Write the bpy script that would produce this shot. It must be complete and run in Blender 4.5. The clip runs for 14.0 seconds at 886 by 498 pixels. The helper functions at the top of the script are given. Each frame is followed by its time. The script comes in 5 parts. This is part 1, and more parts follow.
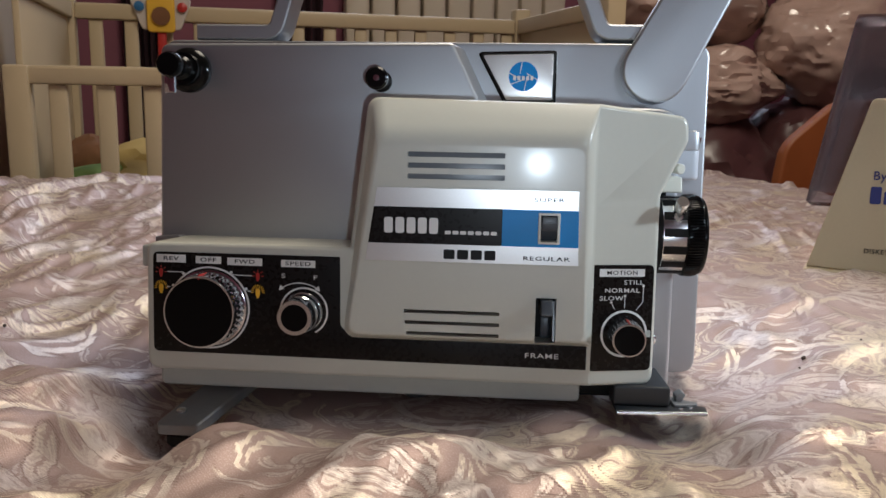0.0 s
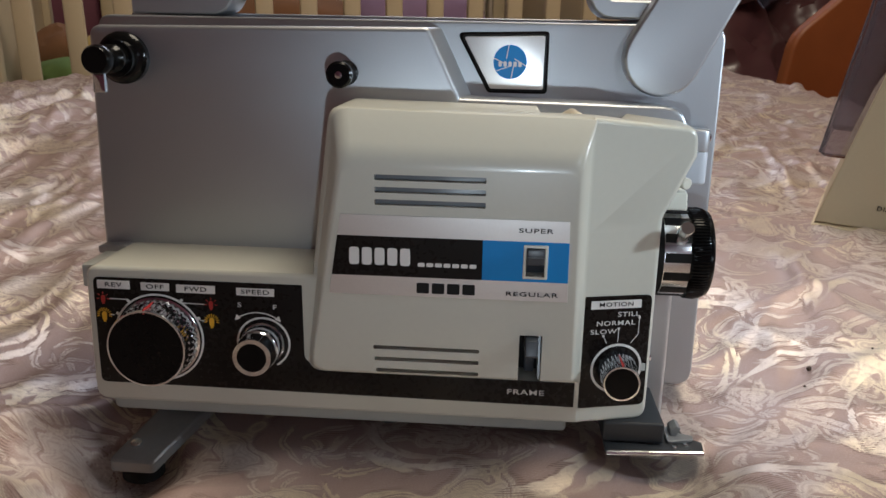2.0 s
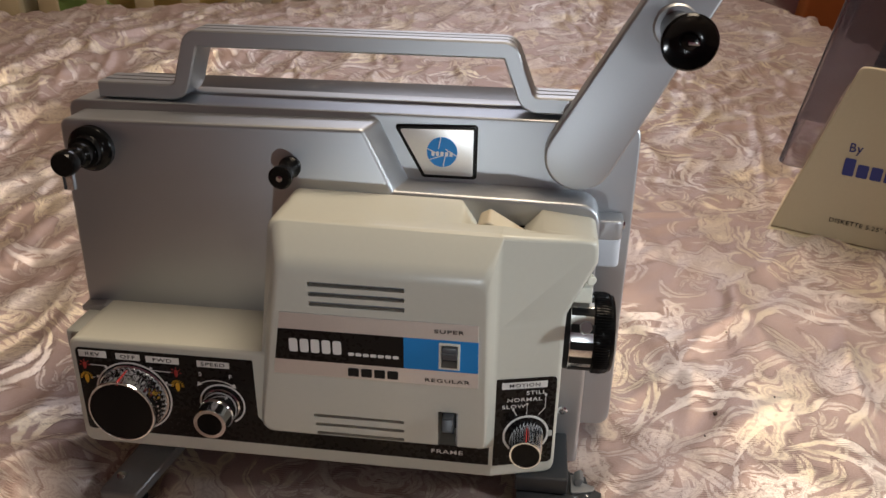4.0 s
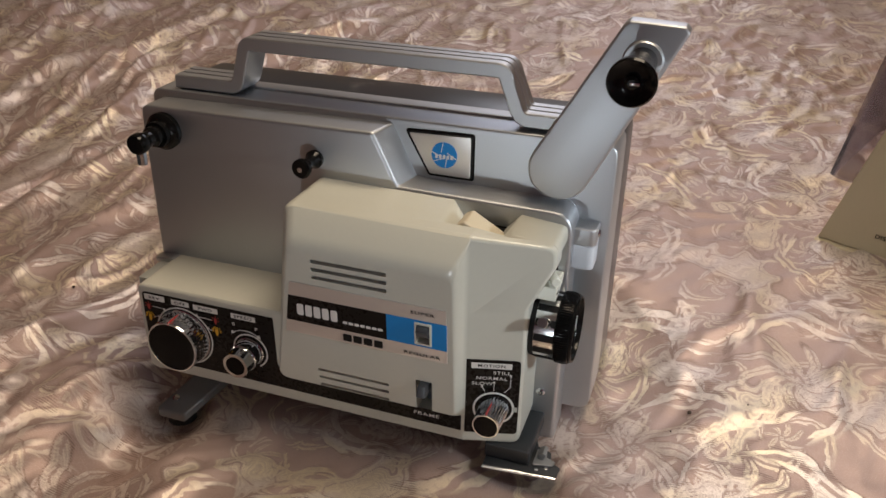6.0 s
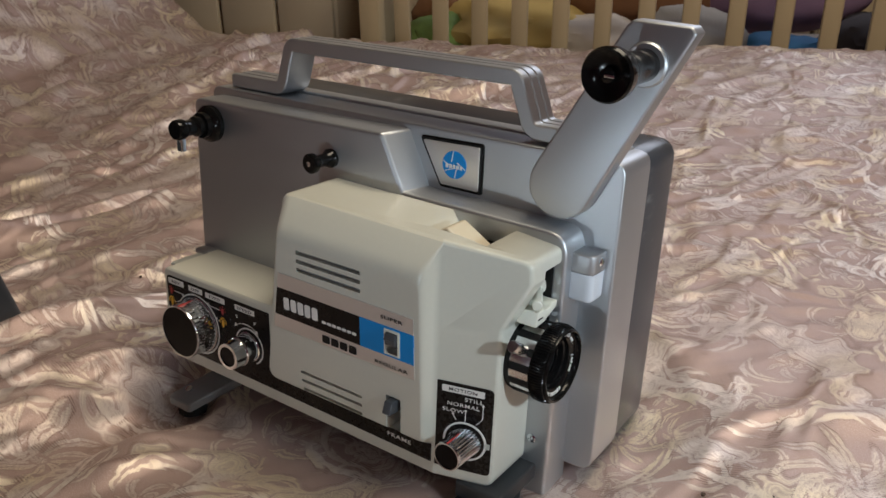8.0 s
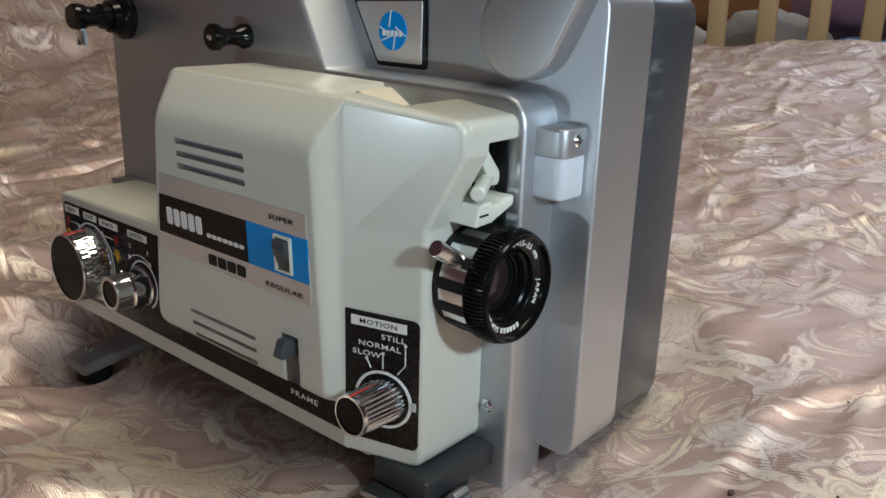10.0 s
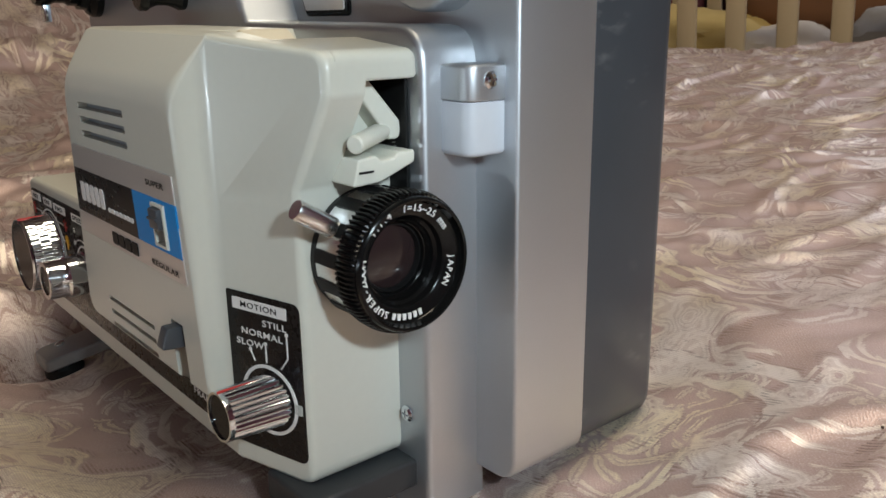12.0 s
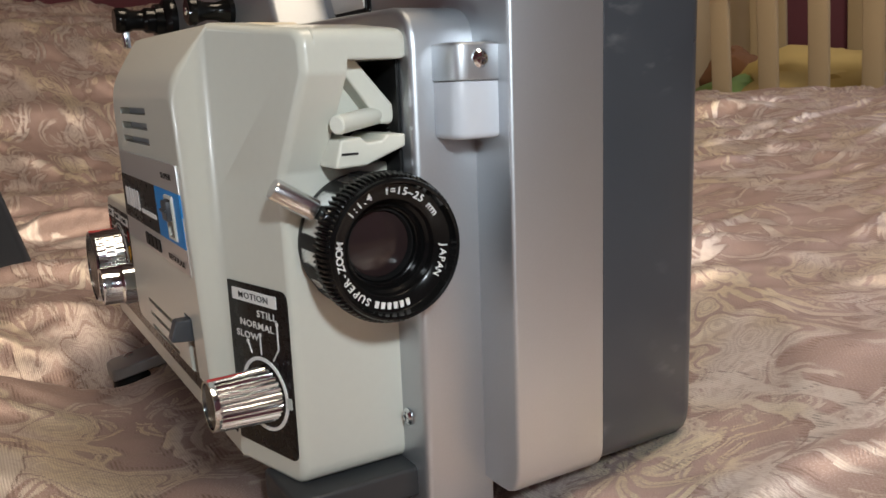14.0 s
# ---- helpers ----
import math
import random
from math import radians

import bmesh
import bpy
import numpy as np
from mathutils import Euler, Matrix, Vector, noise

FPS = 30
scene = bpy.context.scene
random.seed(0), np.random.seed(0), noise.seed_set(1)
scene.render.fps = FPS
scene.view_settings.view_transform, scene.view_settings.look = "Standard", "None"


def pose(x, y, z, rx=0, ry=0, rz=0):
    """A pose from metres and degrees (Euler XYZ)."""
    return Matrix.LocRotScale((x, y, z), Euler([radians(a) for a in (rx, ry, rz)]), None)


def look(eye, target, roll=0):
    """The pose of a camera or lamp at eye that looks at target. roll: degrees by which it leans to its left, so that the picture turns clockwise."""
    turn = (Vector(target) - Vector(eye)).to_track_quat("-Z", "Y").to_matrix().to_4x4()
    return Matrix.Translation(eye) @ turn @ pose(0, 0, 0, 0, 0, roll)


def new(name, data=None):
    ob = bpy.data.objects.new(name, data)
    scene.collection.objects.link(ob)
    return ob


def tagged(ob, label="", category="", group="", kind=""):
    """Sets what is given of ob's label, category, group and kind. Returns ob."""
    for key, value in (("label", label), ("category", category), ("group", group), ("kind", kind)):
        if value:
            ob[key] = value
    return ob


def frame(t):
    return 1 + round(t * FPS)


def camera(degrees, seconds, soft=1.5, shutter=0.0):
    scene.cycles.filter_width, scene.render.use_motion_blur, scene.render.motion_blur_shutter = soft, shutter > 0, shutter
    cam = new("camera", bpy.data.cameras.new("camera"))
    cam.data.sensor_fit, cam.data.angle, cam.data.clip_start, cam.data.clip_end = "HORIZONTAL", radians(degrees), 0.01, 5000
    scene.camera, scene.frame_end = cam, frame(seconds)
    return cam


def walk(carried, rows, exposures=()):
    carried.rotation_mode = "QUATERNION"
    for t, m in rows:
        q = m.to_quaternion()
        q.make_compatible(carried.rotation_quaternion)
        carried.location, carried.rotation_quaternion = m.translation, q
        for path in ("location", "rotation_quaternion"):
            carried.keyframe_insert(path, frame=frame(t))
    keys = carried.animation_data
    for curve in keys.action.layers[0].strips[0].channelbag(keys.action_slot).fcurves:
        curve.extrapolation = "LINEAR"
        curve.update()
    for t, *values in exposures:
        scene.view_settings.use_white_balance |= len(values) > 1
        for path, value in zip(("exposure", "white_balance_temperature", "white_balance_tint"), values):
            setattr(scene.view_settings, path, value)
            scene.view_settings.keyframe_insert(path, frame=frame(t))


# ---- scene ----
# ---- camera and its walk ----
cam = camera(56.4, 14.0)
cam.data.dof.use_dof, cam.data.dof.focus_distance, cam.data.dof.aperture_fstop = True, 0.36, 56.0
METRES, EYE, TURN = 0.8, 0.148, 4.5
ROWS = [
    (0.0, 0.0, 0.0, 0.0, 0.12, -5.45, -1.28),
    (0.5, 0.0044, 0.0238, 0.0085, 0.03, -7.3, -1.16),
    (1.0, 0.0129, 0.0394, 0.0344, 0.11, -9.67, -0.96),
    (1.5, 0.0068, 0.0547, 0.0603, 0.07, -12.33, -0.99),
    (2.0, 0.0103, 0.0727, 0.0848, -0.22, -14.92, -1.16),
    (2.5, 0.0236, 0.0762, 0.1148, -0.35, -17.59, -1.23),
    (3.0, 0.0383, 0.0736, 0.1574, -0.01, -19.98, -1.25),
    (5.5, 0.1533, 0.0369, 0.2846, 10.45, -27.49, -0.52),
    (6.0, 0.1969, 0.0217, 0.2886, 14.7, -27.42, -0.77),
    (6.5, 0.2633, 0.0362, 0.2794, 20.02, -25.51, -1.33),
    (7.0, 0.3023, 0.05, 0.2709, 24.72, -24.15, -1.71),
    (9.5, 0.3466, 0.1885, 0.1121, 34.72, -17.27, -1.98),
    (10.0, 0.3412, 0.2358, 0.0886, 36.24, -17.53, -1.57),
    (10.5, 0.3471, 0.277, 0.078, 38.01, -17.49, -1.13),
    (11.0, 0.3478, 0.3082, 0.0665, 40.16, -17.22, -0.67),
    (11.5, 0.3581, 0.3312, 0.0593, 42.64, -16.54, -0.03),
    (12.0, 0.3761, 0.347, 0.0469, 45.41, -15.75, 0.75),
    (12.5, 0.389, 0.3627, 0.0387, 47.82, -15.04, 1.33),
    (13.0, 0.3953, 0.3809, 0.0299, 50.24, -14.52, 1.75),
    (13.5, 0.3991, 0.3901, 0.024, 52.68, -13.44, 2.06),
    (14.0, 0.4033, 0.3923, 0.0176, 54.81, -11.53, 2.17),
]
# The projector leans back on its front foot: its own frame in the world, in which the bed is level.
STAND = pose(0, 0, -0.035, -5.0, 0, 0)
walk(cam, [(t, STAND @ pose(0.0522, -0.407, EYE, 0, 0, TURN) @ pose(METRES * x, METRES * y, METRES * z, 90 + pitch, roll, yaw))
           for t, x, y, z, yaw, pitch, roll in ROWS],
     [(0.0, 0.03, 5980, 11), (2.0, -0.07, 6100, 10), (3.0, -0.13, 6500, 14), (5.5, -0.31, 6800, 14), (7.0, -0.32, 6600, 13), (9.5, -0.17, 6000, 6), (12.0, -0.13, 6250, 8), (14.0, -0.11, 6650, 13)])

# ---- world and lights ----
ROOM = pose(0, 0, 0, 0, 0, 19.8)          # the room and the bed stand askew to the projector
world = bpy.data.worlds.new("world")
scene.world = world
world.use_nodes = True
world.node_tree.nodes["Background"].inputs["Color"].default_value = (0.55, 0.42, 0.36, 1)
world.node_tree.nodes["Background"].inputs["Strength"].default_value = 0.004


def lamp(name, kind, m, energy, colour, size, size_y=0.0):
    data = bpy.data.lights.new(name, kind)
    data.energy, data.color = energy, colour
    if kind == "AREA":
        data.shape = "RECTANGLE" if size_y else "DISK"
        data.size = size
        if size_y:
            data.size_y = size_y
    else:
        data.shadow_soft_size = size
    ob = new(name, data)
    ob.matrix_world = m
    return ob


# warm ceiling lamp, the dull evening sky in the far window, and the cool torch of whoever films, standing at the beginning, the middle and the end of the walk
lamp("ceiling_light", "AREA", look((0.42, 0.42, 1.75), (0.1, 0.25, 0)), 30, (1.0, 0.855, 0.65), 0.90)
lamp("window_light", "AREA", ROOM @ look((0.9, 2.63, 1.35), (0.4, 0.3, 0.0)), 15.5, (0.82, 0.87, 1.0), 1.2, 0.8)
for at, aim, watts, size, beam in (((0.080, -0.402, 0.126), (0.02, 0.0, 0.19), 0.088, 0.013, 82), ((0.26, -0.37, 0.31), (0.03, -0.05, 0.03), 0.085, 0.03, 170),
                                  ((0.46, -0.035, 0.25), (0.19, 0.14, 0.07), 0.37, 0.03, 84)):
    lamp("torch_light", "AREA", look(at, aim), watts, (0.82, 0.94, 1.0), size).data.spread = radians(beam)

# ---- materials ----
def material(name, base, rough=0.5, metal=0.0, spec=0.5, coat=0.0, vary=0.06, grain=400.0, bump=0.0, emit=0.0, stain=6.0):
    """A painted or plastic surface: slow stains and fine grain in colour and gloss, with a light relief."""
    m = bpy.data.materials.new(name)
    m.use_nodes = True
    t = m.node_tree
    b = t.nodes["Principled BSDF"]
    b.inputs["Metallic"].default_value = metal
    b.inputs["Specular IOR Level"].default_value = spec
    b.inputs["Coat Weight"].default_value = coat
    b.inputs["Coat Roughness"].default_value = 0.12
    tc = t.nodes.new("ShaderNodeTexCoord")
    slow, fine = t.nodes.new("ShaderNodeTexNoise"), t.nodes.new("ShaderNodeTexNoise")
    slow.inputs["Scale"].default_value, fine.inputs["Scale"].default_value = stain, grain
    slow.inputs["Detail"].default_value = 5
    for n in (slow, fine):
        t.links.new(tc.outputs["Object"], n.inputs["Vector"])
    mix = t.nodes.new("ShaderNodeMath")
    mix.operation = "ADD"
    t.links.new(slow.outputs["Fac"], mix.inputs[0])
    half = t.nodes.new("ShaderNodeMath")
    half.operation = "MULTIPLY"
    half.inputs[1].default_value = 0.5
    t.links.new(fine.outputs["Fac"], half.inputs[0])
    t.links.new(half.outputs[0], mix.inputs[1])
    ramp = t.nodes.new("ShaderNodeMapRange")
    ramp.inputs["From Min"].default_value, ramp.inputs["From Max"].default_value = 0.4, 1.1
    ramp.inputs["To Min"].default_value, ramp.inputs["To Max"].default_value = 1 - vary, 1 + vary
    t.links.new(mix.outputs[0], ramp.inputs["Value"])
    col = t.nodes.new("ShaderNodeVectorMath")
    col.operation = "SCALE"
    col.inputs[0].default_value = base
    t.links.new(ramp.outputs[0], col.inputs["Scale"])
    t.links.new(col.outputs[0], b.inputs["Base Color"])
    rr = t.nodes.new("ShaderNodeMath")
    rr.operation = "MULTIPLY"
    rr.inputs[0].default_value = rough
    t.links.new(ramp.outputs[0], rr.inputs[1])
    t.links.new(rr.outputs[0], b.inputs["Roughness"])
    if bump:
        bm = t.nodes.new("ShaderNodeBump")
        bm.inputs["Strength"].default_value, bm.inputs["Distance"].default_value = bump, 0.0004
        t.links.new(fine.outputs["Fac"], bm.inputs["Height"])
        t.links.new(bm.outputs[0], b.inputs["Normal"])
    if emit:
        b.inputs["Emission Color"].default_value = (*base, 1)
        b.inputs["Emission Strength"].default_value = emit
    return m


CREAM = material("cream_plastic", (0.57, 0.572, 0.505), 0.30, coat=0.18, vary=0.03, bump=0.03)
CREAM_LOW = material("grey_green_plastic", (0.47, 0.49, 0.46), 0.35, vary=0.04)
SILVER = material("silver_paint", (0.495, 0.515, 0.54), 0.46, metal=0.94, vary=0.04, grain=1500, bump=0.06)
DARK_GREY = material("dark_grey_plastic", (0.036, 0.040, 0.047), 0.30, spec=0.4, vary=0.12, stain=10, grain=40)
FOOT_GREY = material("foot_grey_plastic", (0.025, 0.027, 0.030), 0.45, vary=0.1, bump=0.08)
FOOT_SILVER = material("cast_grey_metal", (0.26, 0.265, 0.27), 0.42, metal=0.6, vary=0.1, bump=0.1)
BLACK = material("black_gloss_plastic", (0.005, 0.005, 0.005), 0.16, spec=0.20, vary=0.1)
CAP = material("turned_black_cap", (0.0035, 0.0035, 0.004), 0.26, spec=0.12, vary=0.1)
BLACK_MATT = material("black_matt", (0.007, 0.007, 0.007), 0.55, spec=0.2, vary=0.1)
PANEL = material("black_panel", (0.009, 0.0075, 0.007), 0.28, spec=0.18, vary=0.15)
CHROME = material("chrome", (0.72, 0.76, 0.80), 0.10, metal=1.0, vary=0.03)
ALU = material("brushed_aluminium", (0.72, 0.705, 0.69), 0.32, metal=0.70, vary=0.05, grain=900)
WHITE_INK = material("white_print", (0.75, 0.74, 0.72), 0.45, vary=0.03)
BLACK_INK = material("black_print", (0.012, 0.012, 0.012), 0.45, spec=0.15, vary=0.05)
BLUE_INK = material("blue_print", (0.004, 0.23, 0.62), 0.40, spec=0.3, vary=0.04)
RED_INK = material("red_print", (0.42, 0.025, 0.02), 0.4, vary=0.05)
YELLOW_INK = material("yellow_print", (0.85, 0.45, 0.02), 0.4, vary=0.05)
GREY_PLASTIC = material("mid_grey_plastic", (0.19, 0.20, 0.215), 0.3, vary=0.05)
IVORY = material("ivory_plastic", (0.66, 0.66, 0.58), 0.35, vary=0.04)
MILKY = material("milky_plastic", (0.50, 0.525, 0.57), 0.34, vary=0.03)
LENS = material("coated_lens_glass", (0.026, 0.016, 0.016), 0.10, spec=0.42, coat=0.0, vary=0.05)
TAN = material("tan_plastic", (0.58, 0.52, 0.40), 0.38, vary=0.04)
LEVER_GREY = material("lever_grey_plastic", (0.055, 0.062, 0.072), 0.35, vary=0.06)


def scuffs(m, amount, colour):
    """Faint rubbed streaks on a smooth cover."""
    t = m.node_tree
    b = t.nodes["Principled BSDF"]
    old = b.inputs["Base Color"].links[0].from_socket
    tc, mp, n, w, spot, mul, mix = (t.nodes.new("ShaderNode" + k) for k in ("TexCoord", "Mapping", "TexNoise", "MapRange", "TexNoise", "Math", "Mix"))
    mp.inputs["Rotation"].default_value, mp.inputs["Scale"].default_value = (0.0, 0.3, 0.2), (70, 70, 170)
    t.links.new(tc.outputs["Object"], mp.inputs["Vector"])
    t.links.new(mp.outputs[0], n.inputs["Vector"])
    n.inputs["Scale"].default_value, n.inputs["Detail"].default_value = 1.0, 3.0
    w.inputs["From Min"].default_value, w.inputs["From Max"].default_value = 0.56, 0.72
    t.links.new(n.outputs["Fac"], w.inputs["Value"])
    spot.inputs["Scale"].default_value, spot.inputs["Detail"].default_value = 26.0, 2.0
    t.links.new(tc.outputs["Object"], spot.inputs["Vector"])
    near = t.nodes.new("ShaderNodeMapRange")
    near.inputs["From Min"].default_value, near.inputs["From Max"].default_value = 0.54, 0.70
    t.links.new(spot.outputs["Fac"], near.inputs["Value"])
    mul.operation = "MULTIPLY"
    t.links.new(w.outputs[0], mul.inputs[0])
    t.links.new(near.outputs[0], mul.inputs[1])
    gain = t.nodes.new("ShaderNodeMath")
    gain.operation = "MULTIPLY"
    gain.inputs[1].default_value = amount
    t.links.new(mul.outputs[0], gain.inputs[0])
    mix.data_type = "RGBA"
    mix.inputs["B"].default_value = (*colour, 1)
    t.links.new(old, mix.inputs["A"])
    t.links.new(gain.outputs[0], mix.inputs["Factor"])
    t.links.new(mix.outputs["Result"], b.inputs["Base Color"])


scuffs(DARK_GREY, 0.60, (0.20, 0.20, 0.20))
SATIN_CHROME = material("satin_chrome", (0.74, 0.75, 0.76), 0.24, metal=1.0, vary=0.03)

# ---- mesh helpers ----
def crisp(bm, angle=32.0):
    """Smooth shading with sharp edges where faces meet at more than the angle."""
    bmesh.ops.recalc_face_normals(bm, faces=bm.faces)
    for f in bm.faces:
        f.smooth = True
    for e in bm.edges:
        if len(e.link_faces) == 2:
            e.smooth = e.calc_face_angle(0) < radians(angle)
    return bm


def mesh_of(name, bm, mat):
    me = bpy.data.meshes.new(name)
    bm.to_mesh(me)
    bm.free()
    for m in (mat if isinstance(mat, (list, tuple)) else [mat]):
        me.materials.append(m)
    return me


def part(name, bm, mat, parent, label="", m=None):
    ob = new(name, mesh_of(name, crisp(bm), mat))
    ob.parent = parent
    if m is not None:
        ob.matrix_basis = m
    return tagged(ob, label)


def thing(name, label, category, m=None, group="", kind=""):
    ob = new(name)
    ob.empty_display_size = 0.05
    if m is not None:
        ob.matrix_world = m
    return tagged(ob, label, category, group, kind)


def solid(name, bm, mat, label, category, m=None, group="", kind=""):
    ob = new(name, mesh_of(name, crisp(bm), mat))
    if m is not None:
        ob.matrix_world = m
    return tagged(ob, label, category, group, kind)


def inset(pts, d):
    """A closed polygon (counter-clockwise) moved inwards by d."""
    n, out = len(pts), []
    for i in range(n):
        a, b, c = Vector(pts[i - 1]), Vector(pts[i]), Vector(pts[(i + 1) % n])
        u, v = (b - a).normalized(), (c - b).normalized()
        nu, nv = Vector((-u.y, u.x)), Vector((-v.y, v.x))
        k = 1 + nu.dot(nv)
        out.append(b + (nu + nv) * (d / max(k, 0.2)))
    return out


def rounded(pts, radii, seg=5):
    """The polygon with its corners rounded, seg + 1 points a corner."""
    n, out = len(pts), []
    if not isinstance(radii, (list, tuple)):
        radii = [radii] * n
    for i in range(n):
        a, b, c = Vector(pts[i - 1]), Vector(pts[i]), Vector(pts[(i + 1) % n])
        u, v = (a - b).normalized(), (c - b).normalized()
        half = max(math.acos(max(-1, min(1, u.dot(v)))) / 2, 0.05)
        r = max(radii[i], 1e-5)
        d = min(r / math.tan(half), (a - b).length * 0.49, (c - b).length * 0.49)
        p, q = b + u * d, b + v * d
        for k in range(seg + 1):
            s = k / seg
            out.append((1 - s) ** 2 * p + 2 * s * (1 - s) * b + s * s * q)
    return out


def skin(bm, loops, cap_a=True, cap_b=True):
    """Joins closed loops of 3D points, all of one length, one after another."""
    rings = [[bm.verts.new(p) for p in lp] for lp in loops]
    n = len(rings[0])
    for a, b in zip(rings, rings[1:]):
        for i in range(n):
            bm.faces.new((a[i], a[(i + 1) % n], b[(i + 1) % n], b[i]))
    if cap_a:
        bm.faces.new(rings[0][::-1])
    if cap_b:
        bm.faces.new(rings[-1])
    return bm


def slab(pts, radii, y0, y1, rf=0.0, rb=0.0, seg=5, steps=4, bm=None, m=None, place=None):
    """A plate with an outline in x and z, from y0 (front) to y1, with rounded corners and rounded front and back rims."""
    bm = bm or bmesh.new()
    rad = radii if isinstance(radii, (list, tuple)) else [radii] * len(pts)
    spots = []
    if rf > 0:
        spots += [(rf * (1 - math.sin(math.pi / 2 * k / steps)), y0 + rf * (1 - math.cos(math.pi / 2 * k / steps))) for k in range(steps + 1)]
    else:
        spots.append((0, y0))
    if rb > 0:
        spots += [(rb * (1 - math.cos(math.pi / 2 * k / steps)), y1 - rb * (1 - math.sin(math.pi / 2 * k / steps))) for k in range(steps + 1)]
    else:
        spots.append((0, y1))
    place = place or (lambda x, y, z: (x, y, z))
    loops = []
    for d, y in spots:
        lp = rounded(inset(pts, d) if d else pts, [max(r - d, 0.0002) for r in rad], seg)
        loops.append([Vector(place(p[0], y, p[1])) for p in lp])
    if m is not None:
        loops = [[m @ p for p in lp] for lp in loops]
    return skin(bm, loops)


def rect(x0, x1, z0, z1):
    return [(x0, z0), (x1, z0), (x1, z1), (x0, z1)]


def block(x0, x1, y0, y1, z0, z1, r=0.001, corner=None, bm=None, m=None):
    return slab(rect(x0, x1, z0, z1), r if corner is None else corner, y0, y1, r, r, seg=3, steps=2, bm=bm, m=m)


def lathe(profile, m, segs=48, bm=None, close=True):
    """Turns (radius, height) pairs round the local z axis of m."""
    bm = bm or bmesh.new()
    loops = []
    for r, h in profile:
        loops.append([m @ Vector((r * math.cos(2 * math.pi * i / segs), r * math.sin(2 * math.pi * i / segs), h)) for i in range(segs)])
    return skin(bm, loops, close, close)


def fluted(profile, m, teeth, depth, bm=None, duty=0.5, per=6, closed=True, wavy=False):
    """A knurled ring: like lathe, with teeth. Each profile entry is (radius, height, share of the tooth depth)."""
    bm = bm or bmesh.new()
    loops = []
    n = teeth * per
    for r, h, share in profile:
        lp = []
        for i in range(n):
            ph = (i % per) / per
            cutin = depth * share * ((0.5 - 0.5 * math.cos(2 * math.pi * ph)) if wavy else (1.0 if ph >= duty else 0.0))
            lp.append(m @ Vector(((r - cutin) * math.cos(2 * math.pi * i / n), (r - cutin) * math.sin(2 * math.pi * i / n), h)))
        loops.append(lp)
    return skin(bm, loops, closed, closed)


def tube(points, r, bm=None, segs=10):
    """A round bar along a line of points."""
    bm = bm or bmesh.new()
    pts = [Vector(p) for p in points]
    loops = []
    for i, p in enumerate(pts):
        d = (pts[min(i + 1, len(pts) - 1)] - pts[max(i - 1, 0)]).normalized()
        q = d.to_track_quat("Z", "Y")
        loops.append([p + q @ Vector((r * math.cos(2 * math.pi * k / segs), r * math.sin(2 * math.pi * k / segs), 0)) for k in range(segs)])
    return skin(bm, loops)


def boolean(a, cutters, operation="DIFFERENCE"):
    """Cuts (or joins) closed bmeshes into the closed bmesh a, and returns the result."""
    objs = []
    for k, b in enumerate([a] + cutters):
        bmesh.ops.recalc_face_normals(b, faces=b.faces)
        me = bpy.data.meshes.new("work")
        b.to_mesh(me)
        b.free()
        objs.append(new("work", me))
    for c in objs[1:]:
        md = objs[0].modifiers.new("cut", "BOOLEAN")
        md.operation, md.solver, md.object = operation, "EXACT", c
    dg = bpy.context.evaluated_depsgraph_get()
    res = bpy.data.meshes.new_from_object(objs[0].evaluated_get(dg))
    out = bmesh.new()
    out.from_mesh(res)
    for o in objs:
        me = o.data
        bpy.data.objects.remove(o)
        bpy.data.meshes.remove(me)
    bpy.data.meshes.remove(res)
    return out


def words(text, height, m, wide=1.0, depth=0.00006, bm=None, centre=True, bold=0.010):
    """Letters in the built-in font, in the local x and y of m, capital height given."""
    bm = bm or bmesh.new()
    cu = bpy.data.curves.new("work", "FONT")
    cu.body, cu.size, cu.extrude = text, height / 0.69, depth
    cu.resolution_u, cu.offset = 4, bold * height
    cu.space_character = 1.12
    cu.align_x = "CENTER" if centre else "LEFT"
    cu.align_y = "CENTER"
    ob = new("work", cu)
    me = bpy.data.meshes.new_from_object(ob.evaluated_get(bpy.context.evaluated_depsgraph_get()))
    me.transform(m @ Matrix.Diagonal((wide, 1, 1, 1)))
    bm.from_mesh(me)
    bpy.data.objects.remove(ob)
    bpy.data.curves.remove(cu)
    bpy.data.meshes.remove(me)
    return bm


def facing(x, y, z, m=None):
    """A place on an upright front face (normal along -y): local x to the right, local y up."""
    return (m or Matrix()) @ pose(x, y, z, 90, 0, 0)

# ---- bed and room ----
def lattice(x, y, seed=0):
    """Repeatable random value at whole-number places."""
    h = (x * 374761393 + y * 668265263 + seed * 974634631) & 0x7fffffff
    h = ((h ^ (h >> 13)) * 1274126177) & 0x7fffffff
    return ((h ^ (h >> 16)) & 0xffff) / 65535.0


def value_noise(x, y, seed=0):
    xi, yi = np.floor(x).astype(np.int64), np.floor(y).astype(np.int64)
    fx, fy = x - xi, y - yi
    fx, fy = fx * fx * fx * (fx * (fx * 6 - 15) + 10), fy * fy * fy * (fy * (fy * 6 - 15) + 10)
    a, b = lattice(xi, yi, seed), lattice(xi + 1, yi, seed)
    c, d = lattice(xi, yi + 1, seed), lattice(xi + 1, yi + 1, seed)
    return (a * (1 - fx) + b * fx) * (1 - fy) + (c * (1 - fx) + d * fx) * fy


